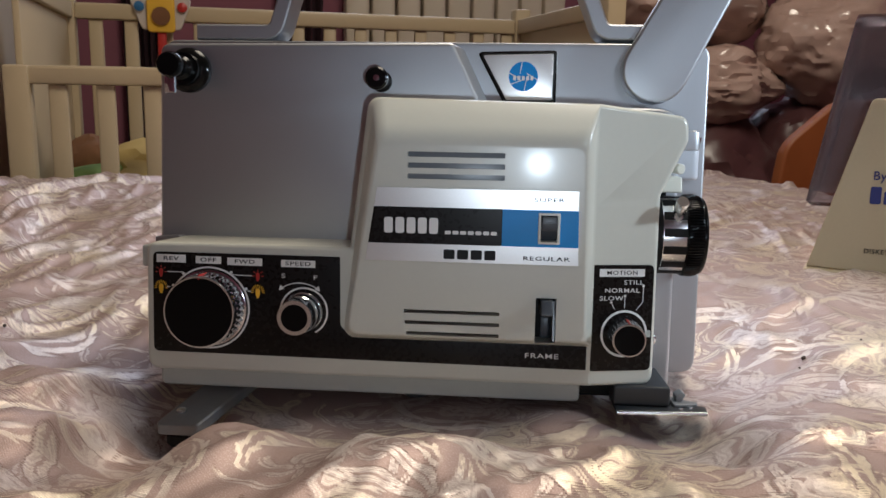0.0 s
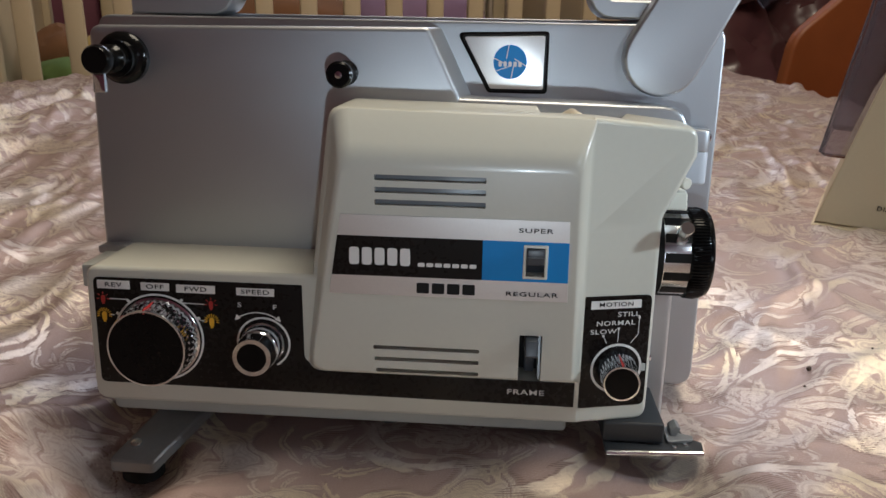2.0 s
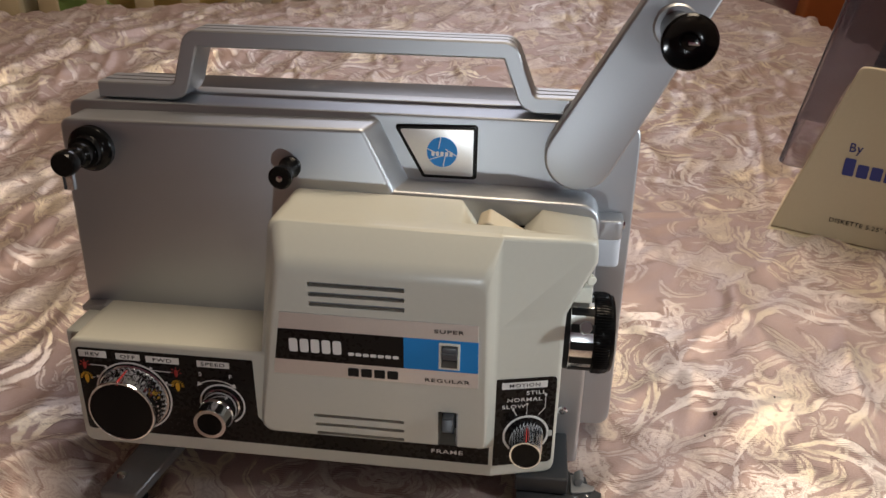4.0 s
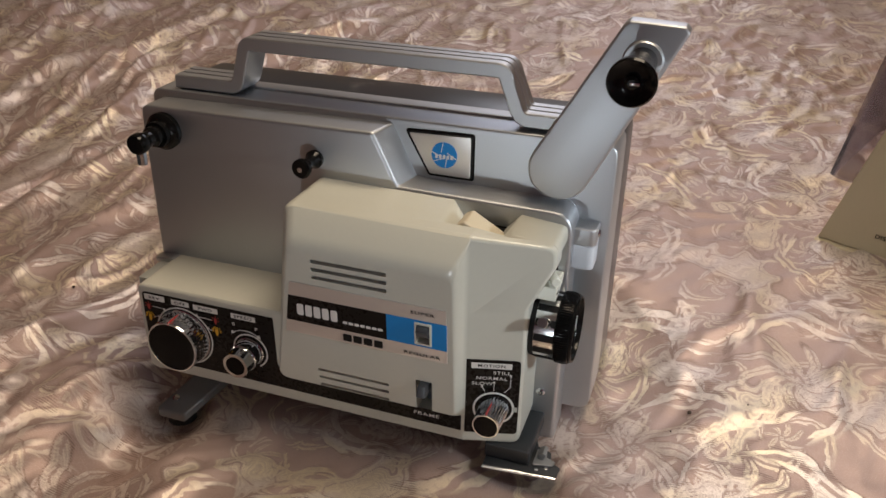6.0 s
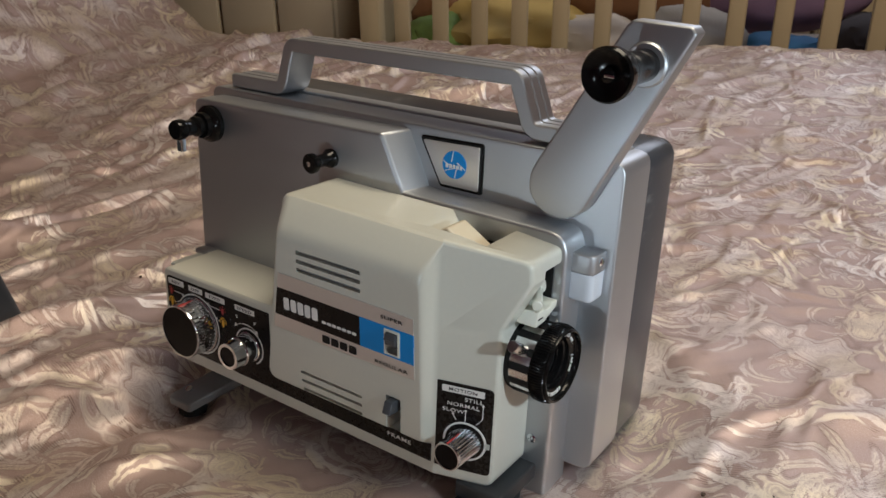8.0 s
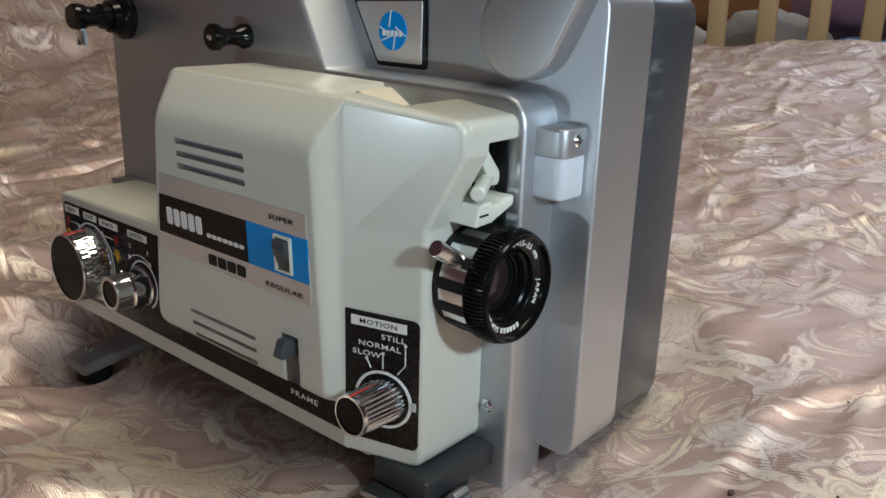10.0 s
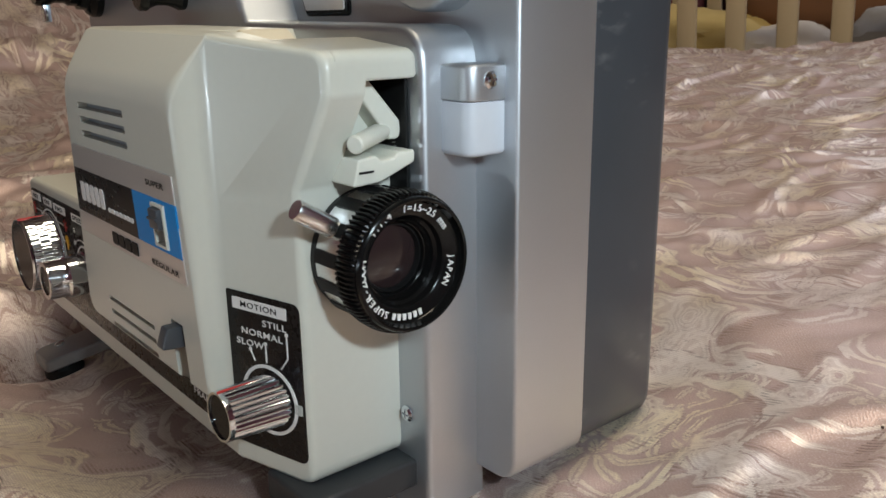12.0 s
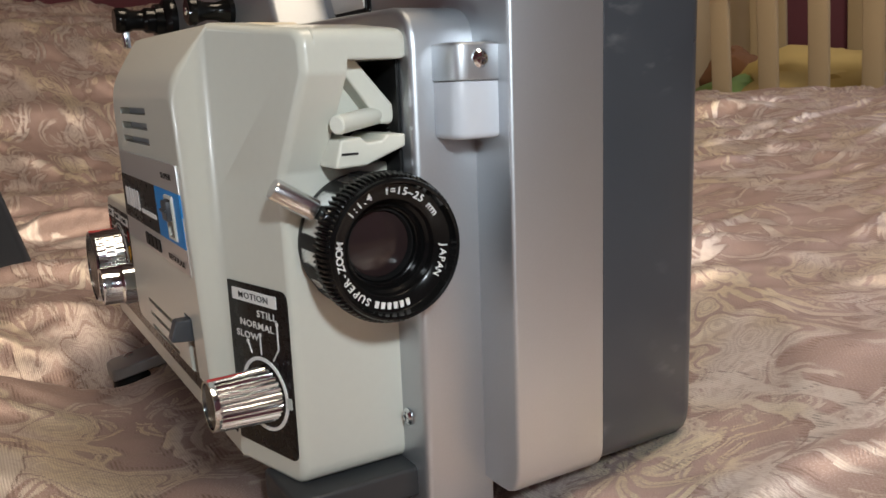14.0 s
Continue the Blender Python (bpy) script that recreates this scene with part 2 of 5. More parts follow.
def bedspread():
    """One sheet of crumpled satin: soft swells, hundreds of short folds, the dips round the feet, the pillow mound, hanging edges."""
    def axis(lo, hi, near0, near1, fine, coarse):
        out, p = [], lo
        while p < hi:
            out.append(p)
            gap = max(near0 - p, p - near1, 0)
            p += min(coarse, fine + gap * 0.014)
        return np.array(out + [hi])
    us, vs = axis(-1.75, 0.93, -0.35, 0.5, 0.0034, 0.008), axis(-0.85, 1.24, -0.32, 0.5, 0.0034, 0.008)
    U, V = np.meshgrid(us, vs)
    c, s = math.cos(radians(19.8)), math.sin(radians(19.8))
    X, Y = U * c - V * s, U * s + V * c
    Z = (value_noise(U * 2.6, V * 2.6, 3) - 0.5) * 0.022 + (value_noise(U * 8, V * 8, 4) - 0.5) * 0.008 + (value_noise(U * 55, V * 55, 6) - 0.5) * 0.0012
    rng = np.random.default_rng(7)
    for k in range(10840):
        cu, cv = rng.uniform(-1.75, 0.93), rng.uniform(-0.85, 1.34)
        left = min(max((0.10 - cu) / 0.6, 0), 1)
        ang = rng.normal(0.75 + 0.62 * left, 0.55 - 0.30 * min(left * 2, 1))
        if k < 4600:
            long, wide, high = rng.uniform(0.04, 0.10) * (1 + 0.7 * left), rng.uniform(0.005, 0.012), rng.uniform(0.2, 1.0) ** 1.5 * 0.0046
        elif k >= 10720:       # long folds drawn out along the bed
            cu, cv = rng.uniform(-1.3, 0.05), rng.uniform(-0.2, 1.1)
            ang = rng.normal(0.85 + 0.75 * min(max((-cu - 0.1) / 0.5, 0), 1), 0.10)
            long, wide, high = rng.uniform(0.14, 0.34), rng.uniform(0.009, 0.018), rng.uniform(0.005, 0.010)
        elif k >= 10600:
            long, wide, high = rng.uniform(0.08, 0.20), rng.uniform(0.003, 0.0045), rng.uniform(0.003, 0.0055)
        else:
            long, wide, high = rng.uniform(0.018, 0.050), rng.uniform(0.004, 0.010), rng.uniform(0.2, 1.0) ** 1.5 * 0.0023
        high *= 1.0 + 0.55 * min(max((-cu - 0.1) / 0.3, 0), 1) + 0.25 * min(max((cv - 0.3) / 0.3, 0), 1)
        bend, lean = rng.uniform(-4, 4) * (0.12 if k >= 10600 else 1.0), rng.uniform(0.4, 2.4)
        i0, i1 = np.searchsorted(us, (cu - 2.2 * long, cu + 2.2 * long))
        j0, j1 = np.searchsorted(vs, (cv - 2.2 * long, cv + 2.2 * long))
        if i1 - i0 < 3 or j1 - j0 < 3:
            continue
        du, dv = U[j0:j1, i0:i1] - cu, V[j0:j1, i0:i1] - cv
        p = du * math.cos(ang) + dv * math.sin(ang)
        q = -du * math.sin(ang) + dv * math.cos(ang) + bend * p * p
        w = np.where(q > 0, wide, wide * lean)
        Z[j0:j1, i0:i1] += high * np.exp(-(p / long) ** 2 * 1.4) * (1 / (1 + (q / w) ** 2 * 1.6) * np.exp(-(q / (3 * w)) ** 2) - 0.25 * np.exp(-(q / (2.2 * w)) ** 2))
    # the hollow in which the projector stands
    d = np.hypot((X + 0.005) / 0.185, (Y - 0.075) / 0.115)
    calm = np.clip((d - 0.80) / 0.75, 0, 1)
    calm = calm * calm * (3 - 2 * calm)
    Z = Z * (0.68 + 0.32 * calm) - 0.024 * (1 - calm)
    for x, y, r, h in ((0.02, -0.055, 0.05, 0.006), (-0.165, -0.01, 0.03, 0.010), (-0.06, -0.07, 0.05, 0.005)):
        Z = Z + h * np.exp(-((X - x) ** 2 + (Y - y) ** 2) / r ** 2)
    # it rises under the middle and gives way below the two feet
    for x, y, r, h in ((0.0, 0.030, 0.055, -0.012), (-0.055, 0.030, 0.045, -0.014), (0.055, 0.030, 0.045, -0.011), (-0.112, -0.095, 0.034, -0.007), (-0.112, -0.055, 0.032, -0.022), (-0.113, -0.010, 0.024, -0.034),
                       (0.135, -0.045, 0.030, -0.013), (0.132, -0.004, 0.026, -0.017), (0.084, -0.006, 0.026, -0.005)):
        w = np.exp(-(((X - x) ** 2 + (Y - y) ** 2) / r ** 2) ** 1.5)
        Z = Z * (1 - w) + (h + Z * 0.15) * w
    # pillows under the cloth at the head end
    head = np.clip((-U - 0.70) / 0.32, 0, 1)
    Z = Z + 0.25 * head * head * (3 - 2 * head) * (0.75 + 0.5 * value_noise(U * 2.2, V * 2.2, 9))
    # the edges hang over
    Z = Z + 0.007 * np.clip((V - 0.7) / 0.4, 0, 1) - 0.16 * np.clip((V - 1.165) / 0.07, 0, 1) ** 2 - 0.16 * np.clip((U - 0.865) / 0.065, 0, 1) ** 2
    n, m = U.shape[1], U.shape[0]
    verts = np.stack([X.ravel(), Y.ravel(), Z.ravel()], 1)
    i = np.arange(m * n).reshape(m, n)
    faces = np.stack([i[:-1, :-1].ravel(), i[:-1, 1:].ravel(), i[1:, 1:].ravel(), i[1:, :-1].ravel()], 1)
    me = bpy.data.meshes.new("bedspread")
    me.from_pydata(verts.tolist(), [], faces.tolist())
    me.shade_smooth()
    return me


def satin():
    """Pink jacquard satin: matt twill ground, glossy woven palmettes and scrolls with stepped edges and stitched gaps."""
    m = bpy.data.materials.new("jacquard_satin")
    m.use_nodes = True
    t = m.node_tree
    N, L = t.nodes.new, t.links.new
    b = t.nodes["Principled BSDF"]

    def calc(op, a, c=None, d=None):
        n = N("ShaderNodeMath")
        n.operation = op
        for k, val in enumerate((a, c, d)):
            if val is None:
                continue
            if isinstance(val, (int, float)):
                n.inputs[k].default_value = val
            else:
                L(val, n.inputs[k])
        return n.outputs[0]

    def vec(op, a, c, d=None):
        n = N("ShaderNodeVectorMath")
        n.operation = op
        for k, val in enumerate((a, c, d)):
            if val is None:
                continue
            if isinstance(val, tuple):
                n.inputs[k].default_value = val
            else:
                L(val, n.inputs[k])
        return n.outputs[0]

    def step(val, lo, hi):
        n = N("ShaderNodeMapRange")
        n.interpolation_type = "SMOOTHSTEP"
        n.inputs["From Min"].default_value, n.inputs["From Max"].default_value = lo, hi
        L(val, n.inputs["Value"])
        return n.outputs[0]

    def noise_at(scale, detail, at, out="Fac"):
        n = N("ShaderNodeTexNoise")
        n.inputs["Scale"].default_value, n.inputs["Detail"].default_value = scale, detail
        L(at, n.inputs["Vector"])
        return n.outputs[out]

    def blend(fac, a, c):
        n = N("ShaderNodeMix")
        n.data_type = "RGBA"
        for key, val in (("A", a), ("B", c)):
            if isinstance(val, tuple):
                n.inputs[key].default_value = (*val, 1)
            else:
                L(val, n.inputs[key])
        L(fac, n.inputs["Factor"])
        return n.outputs["Result"]

    tc = N("ShaderNodeTexCoord")
    flat = vec("MULTIPLY", tc.outputs["Object"], (1.0, 1.0, 0.0))
    woven = vec("SNAP", flat, (0.0008, 0.0005, 1.0))          # the weave steps along its edges
    bent = vec("MULTIPLY_ADD", noise_at(11.0, 1.0, woven, "Color"), (0.037, 0.037, 0.0), woven)
    bent = vec("MULTIPLY_ADD", noise_at(42.0, 2.0, woven, "Color"), (0.0115, 0.0115, 0.0), bent)

    def palmette(scale, size, fronds, curl, shift):
        """Fans of curved, pointed fronds round scattered hearts, ringed by scrolls; gives the woven figure and its stitched gaps."""
        at = vec("ADD", bent, (shift, shift * 0.7, 0.0))
        v = N("ShaderNodeTexVoronoi")
        v.voronoi_dimensions = "2D"
        v.inputs["Scale"].default_value, v.inputs["Randomness"].default_value = scale, 0.62
        L(at, v.inputs["Vector"])
        xyz = N("ShaderNodeSeparateXYZ")
        L(vec("SUBTRACT", at, v.outputs["Position"]), xyz.inputs[0])
        x, y = xyz.outputs[0], xyz.outputs[1]
        tint = N("ShaderNodeSeparateXYZ")
        L(v.outputs["Color"], tint.inputs[0])
        r = calc("SQRT", calc("ADD", calc("MULTIPLY", x, x), calc("MULTIPLY", y, y)))
        a = calc("ADD", calc("ARCTAN2", y, x), calc("MULTIPLY", tint.outputs[0], 6.283))
        turn = calc("MULTIPLY", calc("SUBTRACT", calc("GREATER_THAN", tint.outputs[1], 0.5), 0.5), 2.0 * curl / size)
        reach = calc("MULTIPLY_ADD", calc("COSINE", a), 0.30 * size, size)
        share = calc("DIVIDE", r, reach)
        wave = calc("COSINE", calc("MULTIPLY", calc("MULTIPLY_ADD", r, turn, a), fronds))
        limit = calc("MULTIPLY_ADD", calc("POWER", share, 2.2), 1.55, -0.62)
        body = calc("SUBTRACT", wave, limit)
        rib = calc("MULTIPLY", step(wave, 0.955, 0.985), step(share, 0.25, 0.4))
        heart = calc("SUBTRACT", step(share, 0.10, 0.13), step(share, 0.17, 0.20))
        rows = calc("MULTIPLY_ADD", step(calc("COSINE", calc("MULTIPLY", body, 21.0)), -0.45, 0.25), 0.50, 0.50)
        fan = calc("MULTIPLY", calc("MULTIPLY", step(body, 0.0, 0.10), rows), calc("SUBTRACT", 1.0, calc("MAXIMUM", rib, heart)))
        edge = calc("MULTIPLY", calc("SUBTRACT", step(body, -0.34, -0.22), step(body, -0.06, 0.02)), step(share, 0.2, 0.35))
        # scrolls that run round the fan
        log_r = calc("LOGARITHM", calc("ADD", share, 0.02), 2.718)
        arm = calc("COSINE", calc("MULTIPLY_ADD", log_r, 7.5, calc("MULTIPLY", a, 3.0)))
        belt = calc("MULTIPLY", step(share, 1.02, 1.12), calc("SUBTRACT", 1.0, step(share, 1.9, 2.1)))
        lobes = calc("MULTIPLY_ADD", calc("COSINE", calc("MULTIPLY", calc("MULTIPLY_ADD", log_r, 6.0, a), 9.0)), 0.22, 0.42)
        scroll = calc("MULTIPLY", step(calc("SUBTRACT", arm, lobes), 0.0, 0.10), belt)
        vein = calc("MULTIPLY", step(arm, 0.93, 0.97), belt)
        trim = calc("MULTIPLY", calc("SUBTRACT", step(calc("SUBTRACT", arm, lobes), -0.30, -0.18), step(calc("SUBTRACT", arm, lobes), -0.06, 0.02)), belt)
        return calc("MAXIMUM", fan, calc("MULTIPLY", scroll, calc("SUBTRACT", 1.0, vein))), calc("MAXIMUM", edge, trim)

    big, gap_a = palmette(7.6, 0.036, 9, 0.75, 0.0)
    small, gap_b = palmette(18.0, 0.0135, 6, 0.9, 0.37)
    small = calc("MULTIPLY", small, calc("SUBTRACT", 1.0, calc("MAXIMUM", gap_a, big)))
    # broad satin leaves between them
    leaf = noise_at(20.0, 2.0, bent)
    leaves = calc("MULTIPLY", step(leaf, 0.535, 0.555), calc("SUBTRACT", 1.0, calc("SUBTRACT", step(leaf, 0.585, 0.592), step(leaf, 0.600, 0.607))))
    leaves = calc("MULTIPLY", leaves, calc("MULTIPLY_ADD", step(calc("COSINE", calc("MULTIPLY", leaf, 330.0)), -0.55, 0.2), 0.42, 0.58))
    rim = calc("SUBTRACT", step(leaf, 0.505, 0.515), step(leaf, 0.528, 0.538))
    figure = calc("MAXIMUM", calc("MAXIMUM", calc("MULTIPLY", big, 0.9), calc("MULTIPLY", leaves, 0.85)), calc("MULTIPLY", small, 0.7))
    gaps = calc("MAXIMUM", calc("MAXIMUM", gap_a, calc("MULTIPLY", rim, 0.8)), calc("MULTIPLY", gap_b, 0.45))

    # threads: fine ribs across the figure, twill in the ground
    def threads(scale, bands):
        w = N("ShaderNodeTexWave")
        w.inputs["Scale"].default_value, w.inputs["Distortion"].default_value = scale, 0.6
        w.bands_direction = bands
        L(flat, w.inputs["Vector"])
        return w.outputs["Fac"]

    ribs, twill = threads(330.0, "Y"), threads(430.0, "DIAGONAL")
    speck = noise_at(1500, 1.0, flat)
    holes = calc("MULTIPLY", step(threads(190.0, "Y"), 0.42, 0.62), step(noise_at(38, 1.0, flat), 0.42, 0.52))
    stitched = calc("MULTIPLY", gaps, holes)
    worn = step(noise_at(240, 2.0, flat), 0.30, 0.50)
    bright = calc("MULTIPLY", figure, calc("MULTIPLY_ADD", worn, 0.40, 0.60))
    bright = calc("MULTIPLY", bright, calc("MULTIPLY_ADD", ribs, 0.35, 0.65))
    bright = calc("MULTIPLY", bright, calc("MULTIPLY_ADD", step(noise_at(5.5, 2.0, flat), 0.38, 0.62), 0.42, 0.58))
    ground = blend(noise_at(8, 4.0, flat), GROUND_A, GROUND_B)
    ground = blend(calc("MULTIPLY", step(speck, 0.52, 0.62), 0.22), ground, (0.74, 0.64, 0.58))
    # warm ceiling-lamp sheen painted into the figure colour as yellow patches
    lit_yarn = blend(step(noise_at(13, 2.0, flat), 0.44, 0.60), FIGURE, FIGURE_LAMPLIT)
    col = blend(bright, ground, lit_yarn)
    col = blend(calc("MULTIPLY", stitched, 0.66), col, (0.15, 0.085, 0.065))
    L(col, b.inputs["Base Color"])
    L(calc("MULTIPLY_ADD", speck, 0.16, calc("MULTIPLY_ADD", bright, -0.14, 0.39)), b.inputs["Roughness"])
    L(calc("MULTIPLY_ADD", bright, 0.30, 0.40), b.inputs["Metallic"])

    def relief(height, strength, distance, under=None):
        n = N("ShaderNodeBump")
        n.inputs["Strength"].default_value, n.inputs["Distance"].default_value = strength, distance
        L(height, n.inputs["Height"])
        if under is not None:
            L(under, n.inputs["Normal"])
        return n.outputs[0]

    drawn = N("ShaderNodeMapping")        # creases are drawn out along the bed
    drawn.vector_type = "TEXTURE"
    drawn.inputs["Rotation"].default_value = (0, 0, 1.2)
    drawn.inputs["Scale"].default_value = (2.6, 0.9, 1.0)
    L(bent, drawn.inputs["Vector"])
    nor = relief(noise_at(46, 3.0, drawn.outputs[0]), 0.36, 0.0045)
    nor = relief(noise_at(120, 3.0, flat), 0.16, 0.0014, nor)
    nor = relief(calc("SUBTRACT", figure, calc("MULTIPLY", stitched, 0.9)), 0.85, 0.0007, nor)
    nor = relief(calc("ADD", calc("MULTIPLY", calc("ADD", calc("MULTIPLY", ribs, figure), calc("MULTIPLY", twill, 0.4)), 0.5), speck), 0.55, 0.00035, nor)
    L(nor, b.inputs["Normal"])
    return m


GROUND_A, GROUND_B = (0.310, 0.211, 0.187), (0.430, 0.315, 0.284)
# the second, yellower figure tone paints in the warm lamp's sheen
FIGURE, FIGURE_LAMPLIT = (0.87, 0.80, 0.75), (0.90, 0.80, 0.60)
SATIN = satin()
cloth = bedspread()
cloth.materials.append(SATIN)
CLOTH_AT = np.array([v.co[:] for v in cloth.vertices])
tagged(new("bedspread", cloth), "crumpled pink jacquard satin bedspread with woven floral scrolls", "bedspread")

PAINT = material("cream_crib_paint", (0.49, 0.40, 0.26), 0.4, vary=0.05)
MAUVE = material("mauve_wall", (0.30, 0.11, 0.15), 0.8, vary=0.08)
CEIL = material("off_white_ceiling", (0.5, 0.46, 0.42), 0.9, vary=0.03)
FLOOR = material("brown_floor", (0.16, 0.09, 0.06), 0.5, vary=0.15)
SHEET = material("mattress_cloth", (0.55, 0.45, 0.40), 0.8, vary=0.05)
WARDROBE = material("cream_wardrobe", (0.60, 0.52, 0.40), 0.45, vary=0.06)
WOOD = material("orange_brown_wood", (0.25, 0.072, 0.018), 0.5, vary=0.2, stain=9)


def room_box(name, u0, u1, v0, v1, z0, z1, mat, label, category, kind="structure", r=0.002):
    return solid(name, block(u0, u1, v0, v1, z0, z1, r), mat, label, category, ROOM, kind=kind)


room_box("floor", -2.4, 2.6, -2.3, 2.7, -0.67, -0.60, FLOOR, "brown wooden floor", "floor")
room_box("ceiling", -2.4, 2.6, -2.3, 2.7, 2.0, 2.08, CEIL, "plain white ceiling", "ceiling")
solid("wall_north", boolean(block(-2.4, 2.6, 2.60, 2.70, -0.55, 2.0, 0.002), [block(0.26, 1.54, 2.5, 2.8, 0.92, 1.78, 0.002)]), MAUVE, "mauve painted wall with a window opening", "wall", ROOM, kind="structure")
room_box("wall_south", -2.4, 2.6, -2.3, -2.2, -0.55, 2.0, MAUVE, "mauve painted wall", "wall")
room_box("wall_west", -2.5, -2.4, -2.2, 2.6, -0.55, 2.0, MAUVE, "mauve painted wall", "wall")
room_box("wall_east", 2.5, 2.6, -2.2, 2.6, -0.55, 2.0, MAUVE, "mauve painted wall", "wall")
room_box("mattress", -1.70, 0.86, -0.80, 1.15, -0.30, -0.070, SHEET, "thick mattress under the bedspread", "mattress", "", 0.03)
room_box("bed_base", -1.70, 0.86, -0.80, 1.15, -0.55, -0.305, WOOD, "dark brown wooden bed base", "bed", "", 0.01)

# ---- crib ----
crib = thing("crib", "cream painted wooden baby crib with slatted sides", "crib", ROOM @ Matrix.Translation((-0.469, 1.345, -0.55)))
CL, CW = 1.272, 0.64


def bar(name, x0, x1, y0, y1, z0, z1, r=0.004):
    return part(name, block(x0, x1, y0, y1, z0, z1, r), PAINT, crib)


for x in (0, CL - 0.045):
    bar("post", x, x + 0.045, 0.0, 0.045, 0, 0.745 if x == 0 else 0.95)
    bar("post", x, x + 0.045, CW - 0.045, CW, 0, 0.95)
bar("top_rail", 0.0, CL - 0.045, 0.004, 0.041, 0.710, 0.746, 0.006)
bar("low_rail", 0.045, CL - 0.045, 0.008, 0.037, 0.25, 0.29)
bar("top_rail", 0.045, CL - 0.045, CW - 0.041, CW - 0.004, 0.880, 0.920, 0.006)
bar("low_rail", 0.045, CL - 0.045, CW - 0.037, CW - 0.008, 0.25, 0.29)
x = 0.075
while x < CL - 0.08:
    bar("slat", x, x + 0.034, 0.014, 0.031, 0.29, 0.71)
    bar("slat", x, x + 0.034, CW - 0.031, CW - 0.014, 0.29, 0.88)
    x += 0.0857
for x in (0, CL - 0.045):
    bar("end_rail", x + 0.004, x + 0.041, 0.045, CW - 0.045, 0.880, 0.920)
    bar("end_rail", x + 0.004, x + 0.041, 0.045, CW - 0.045, 0.25, 0.29)
    bar("end_panel", x + 0.016, x + 0.029, 0.046, CW - 0.046, 0.29, 0.88, 0.002)

# ---- things round the crib ----
def lump(name, u, v, z, size, mat, label, category, seed, rough=0.25, sub=4, fine=6.0, wrinkle=0.0):
    """A soft stuffed form with creases."""
    bm = bmesh.new()
    bmesh.ops.create_icosphere(bm, subdivisions=sub, radius=1.0)
    for vt in bm.verts:
        p = vt.co.copy()
        k = 1 + rough * noise.noise(p * 1.4 + Vector((seed, 0, 0))) + rough * 0.45 * abs(noise.noise(p * fine * 0.5 + Vector((0, seed, 0)))) - rough * 0.25 * abs(noise.noise(p * fine + Vector((0, 0, seed))))
        if wrinkle:
            k += wrinkle * (0.5 - abs(noise.noise(Vector((p.x * 3.2, p.y * 3.2, p.z * 7.5)) + Vector((seed, seed, 0)))) * 2.2)
            k += wrinkle * 0.4 * (0.5 - abs(noise.noise(p * 13 + Vector((seed, 0, seed)))) * 2.0)
        vt.co = Vector((p.x * size[0], p.y * size[1], p.z * size[2])) * k
    return solid(name, crisp(bm, 80), mat, label, category, ROOM @ Matrix.Translation((u, v, z)))


YELLOW = material("yellow_cloth", (0.46, 0.34, 0.12), 0.8, vary=0.15, bump=0.2)
GREEN = material("green_cloth", (0.20, 0.32, 0.10), 0.8, vary=0.2, bump=0.2)
GREY_FUR = material("grey_plush", (0.28, 0.27, 0.27), 0.9, vary=0.2, bump=0.4)
BROWN_FUR = material("brown_plush", (0.16, 0.075, 0.035), 0.9, vary=0.25, bump=0.4)
BLUE_CLOTH = material("blue_cloth", (0.03, 0.14, 0.32), 0.8, vary=0.2, bump=0.2)
LILAC = material("lilac_cloth", (0.22, 0.14, 0.24), 0.8, vary=0.2, bump=0.2)
DARK_CLOTH = material("dark_cloth", (0.02, 0.015, 0.02), 0.85, vary=0.2)
PLASTIC_BAG = material("glossy_quilt_in_plastic", (0.50, 0.36, 0.31), 0.20, spec=0.6, coat=0.4, vary=0.2, stain=8)
PLUM_BAG = material("dark_plum_bag", (0.085, 0.036, 0.038), 0.35, spec=0.5, coat=0.2, vary=0.25, stain=8)
PALE_CLOTH = material("pale_cloth", (0.55, 0.50, 0.45), 0.8, vary=0.1)

solid("crib_mattress", block(0.05, CL - 0.05, 0.05, CW - 0.05, 0.36, 0.46, 0.02), PALE_CLOTH, "thin pale mattress in the crib", "mattress",
      ROOM @ Matrix.Translation((-0.469, 1.345, -0.55)))
lump("blanket", -0.20, 1.62, -0.04, (0.20, 0.17, 0.075), YELLOW, "rumpled yellow blanket in the crib", "blanket", 1.3)
lump("blanket", -0.33, 1.52, -0.06, (0.10, 0.09, 0.06), GREEN, "rumpled green blanket in the crib", "blanket", 2.7)
lump("plush_toy", -0.36, 1.60, -0.02, (0.06, 0.06, 0.07), BROWN_FUR, "brown plush toy lying in the crib", "plush toy", 4.1)
lump("blanket", 0.02, 1.55, -0.06, (0.12, 0.10, 0.06), PALE_CLOTH, "rumpled pale blanket in the crib", "blanket", 5.2)
lump("pillow", 0.10, 1.72, 0.03, (0.20, 0.11, 0.09), BROWN_FUR, "brown velvet pillow in the crib", "pillow", 6.4, 0.12)
lump("plush_toy", 0.22, 1.56, -0.05, (0.12, 0.10, 0.07), GREY_FUR, "grey plush toy lying in the crib", "plush toy", 7.7)
lump("pillow", 0.42, 1.72, 0.04, (0.19, 0.11, 0.10), LILAC, "dull lilac pillow in the crib", "pillow", 8.9, 0.12)
lump("blanket", 0.42, 1.53, -0.07, (0.10, 0.09, 0.05), BLUE_CLOTH, "bright blue cloth in the crib", "blanket", 9.3)
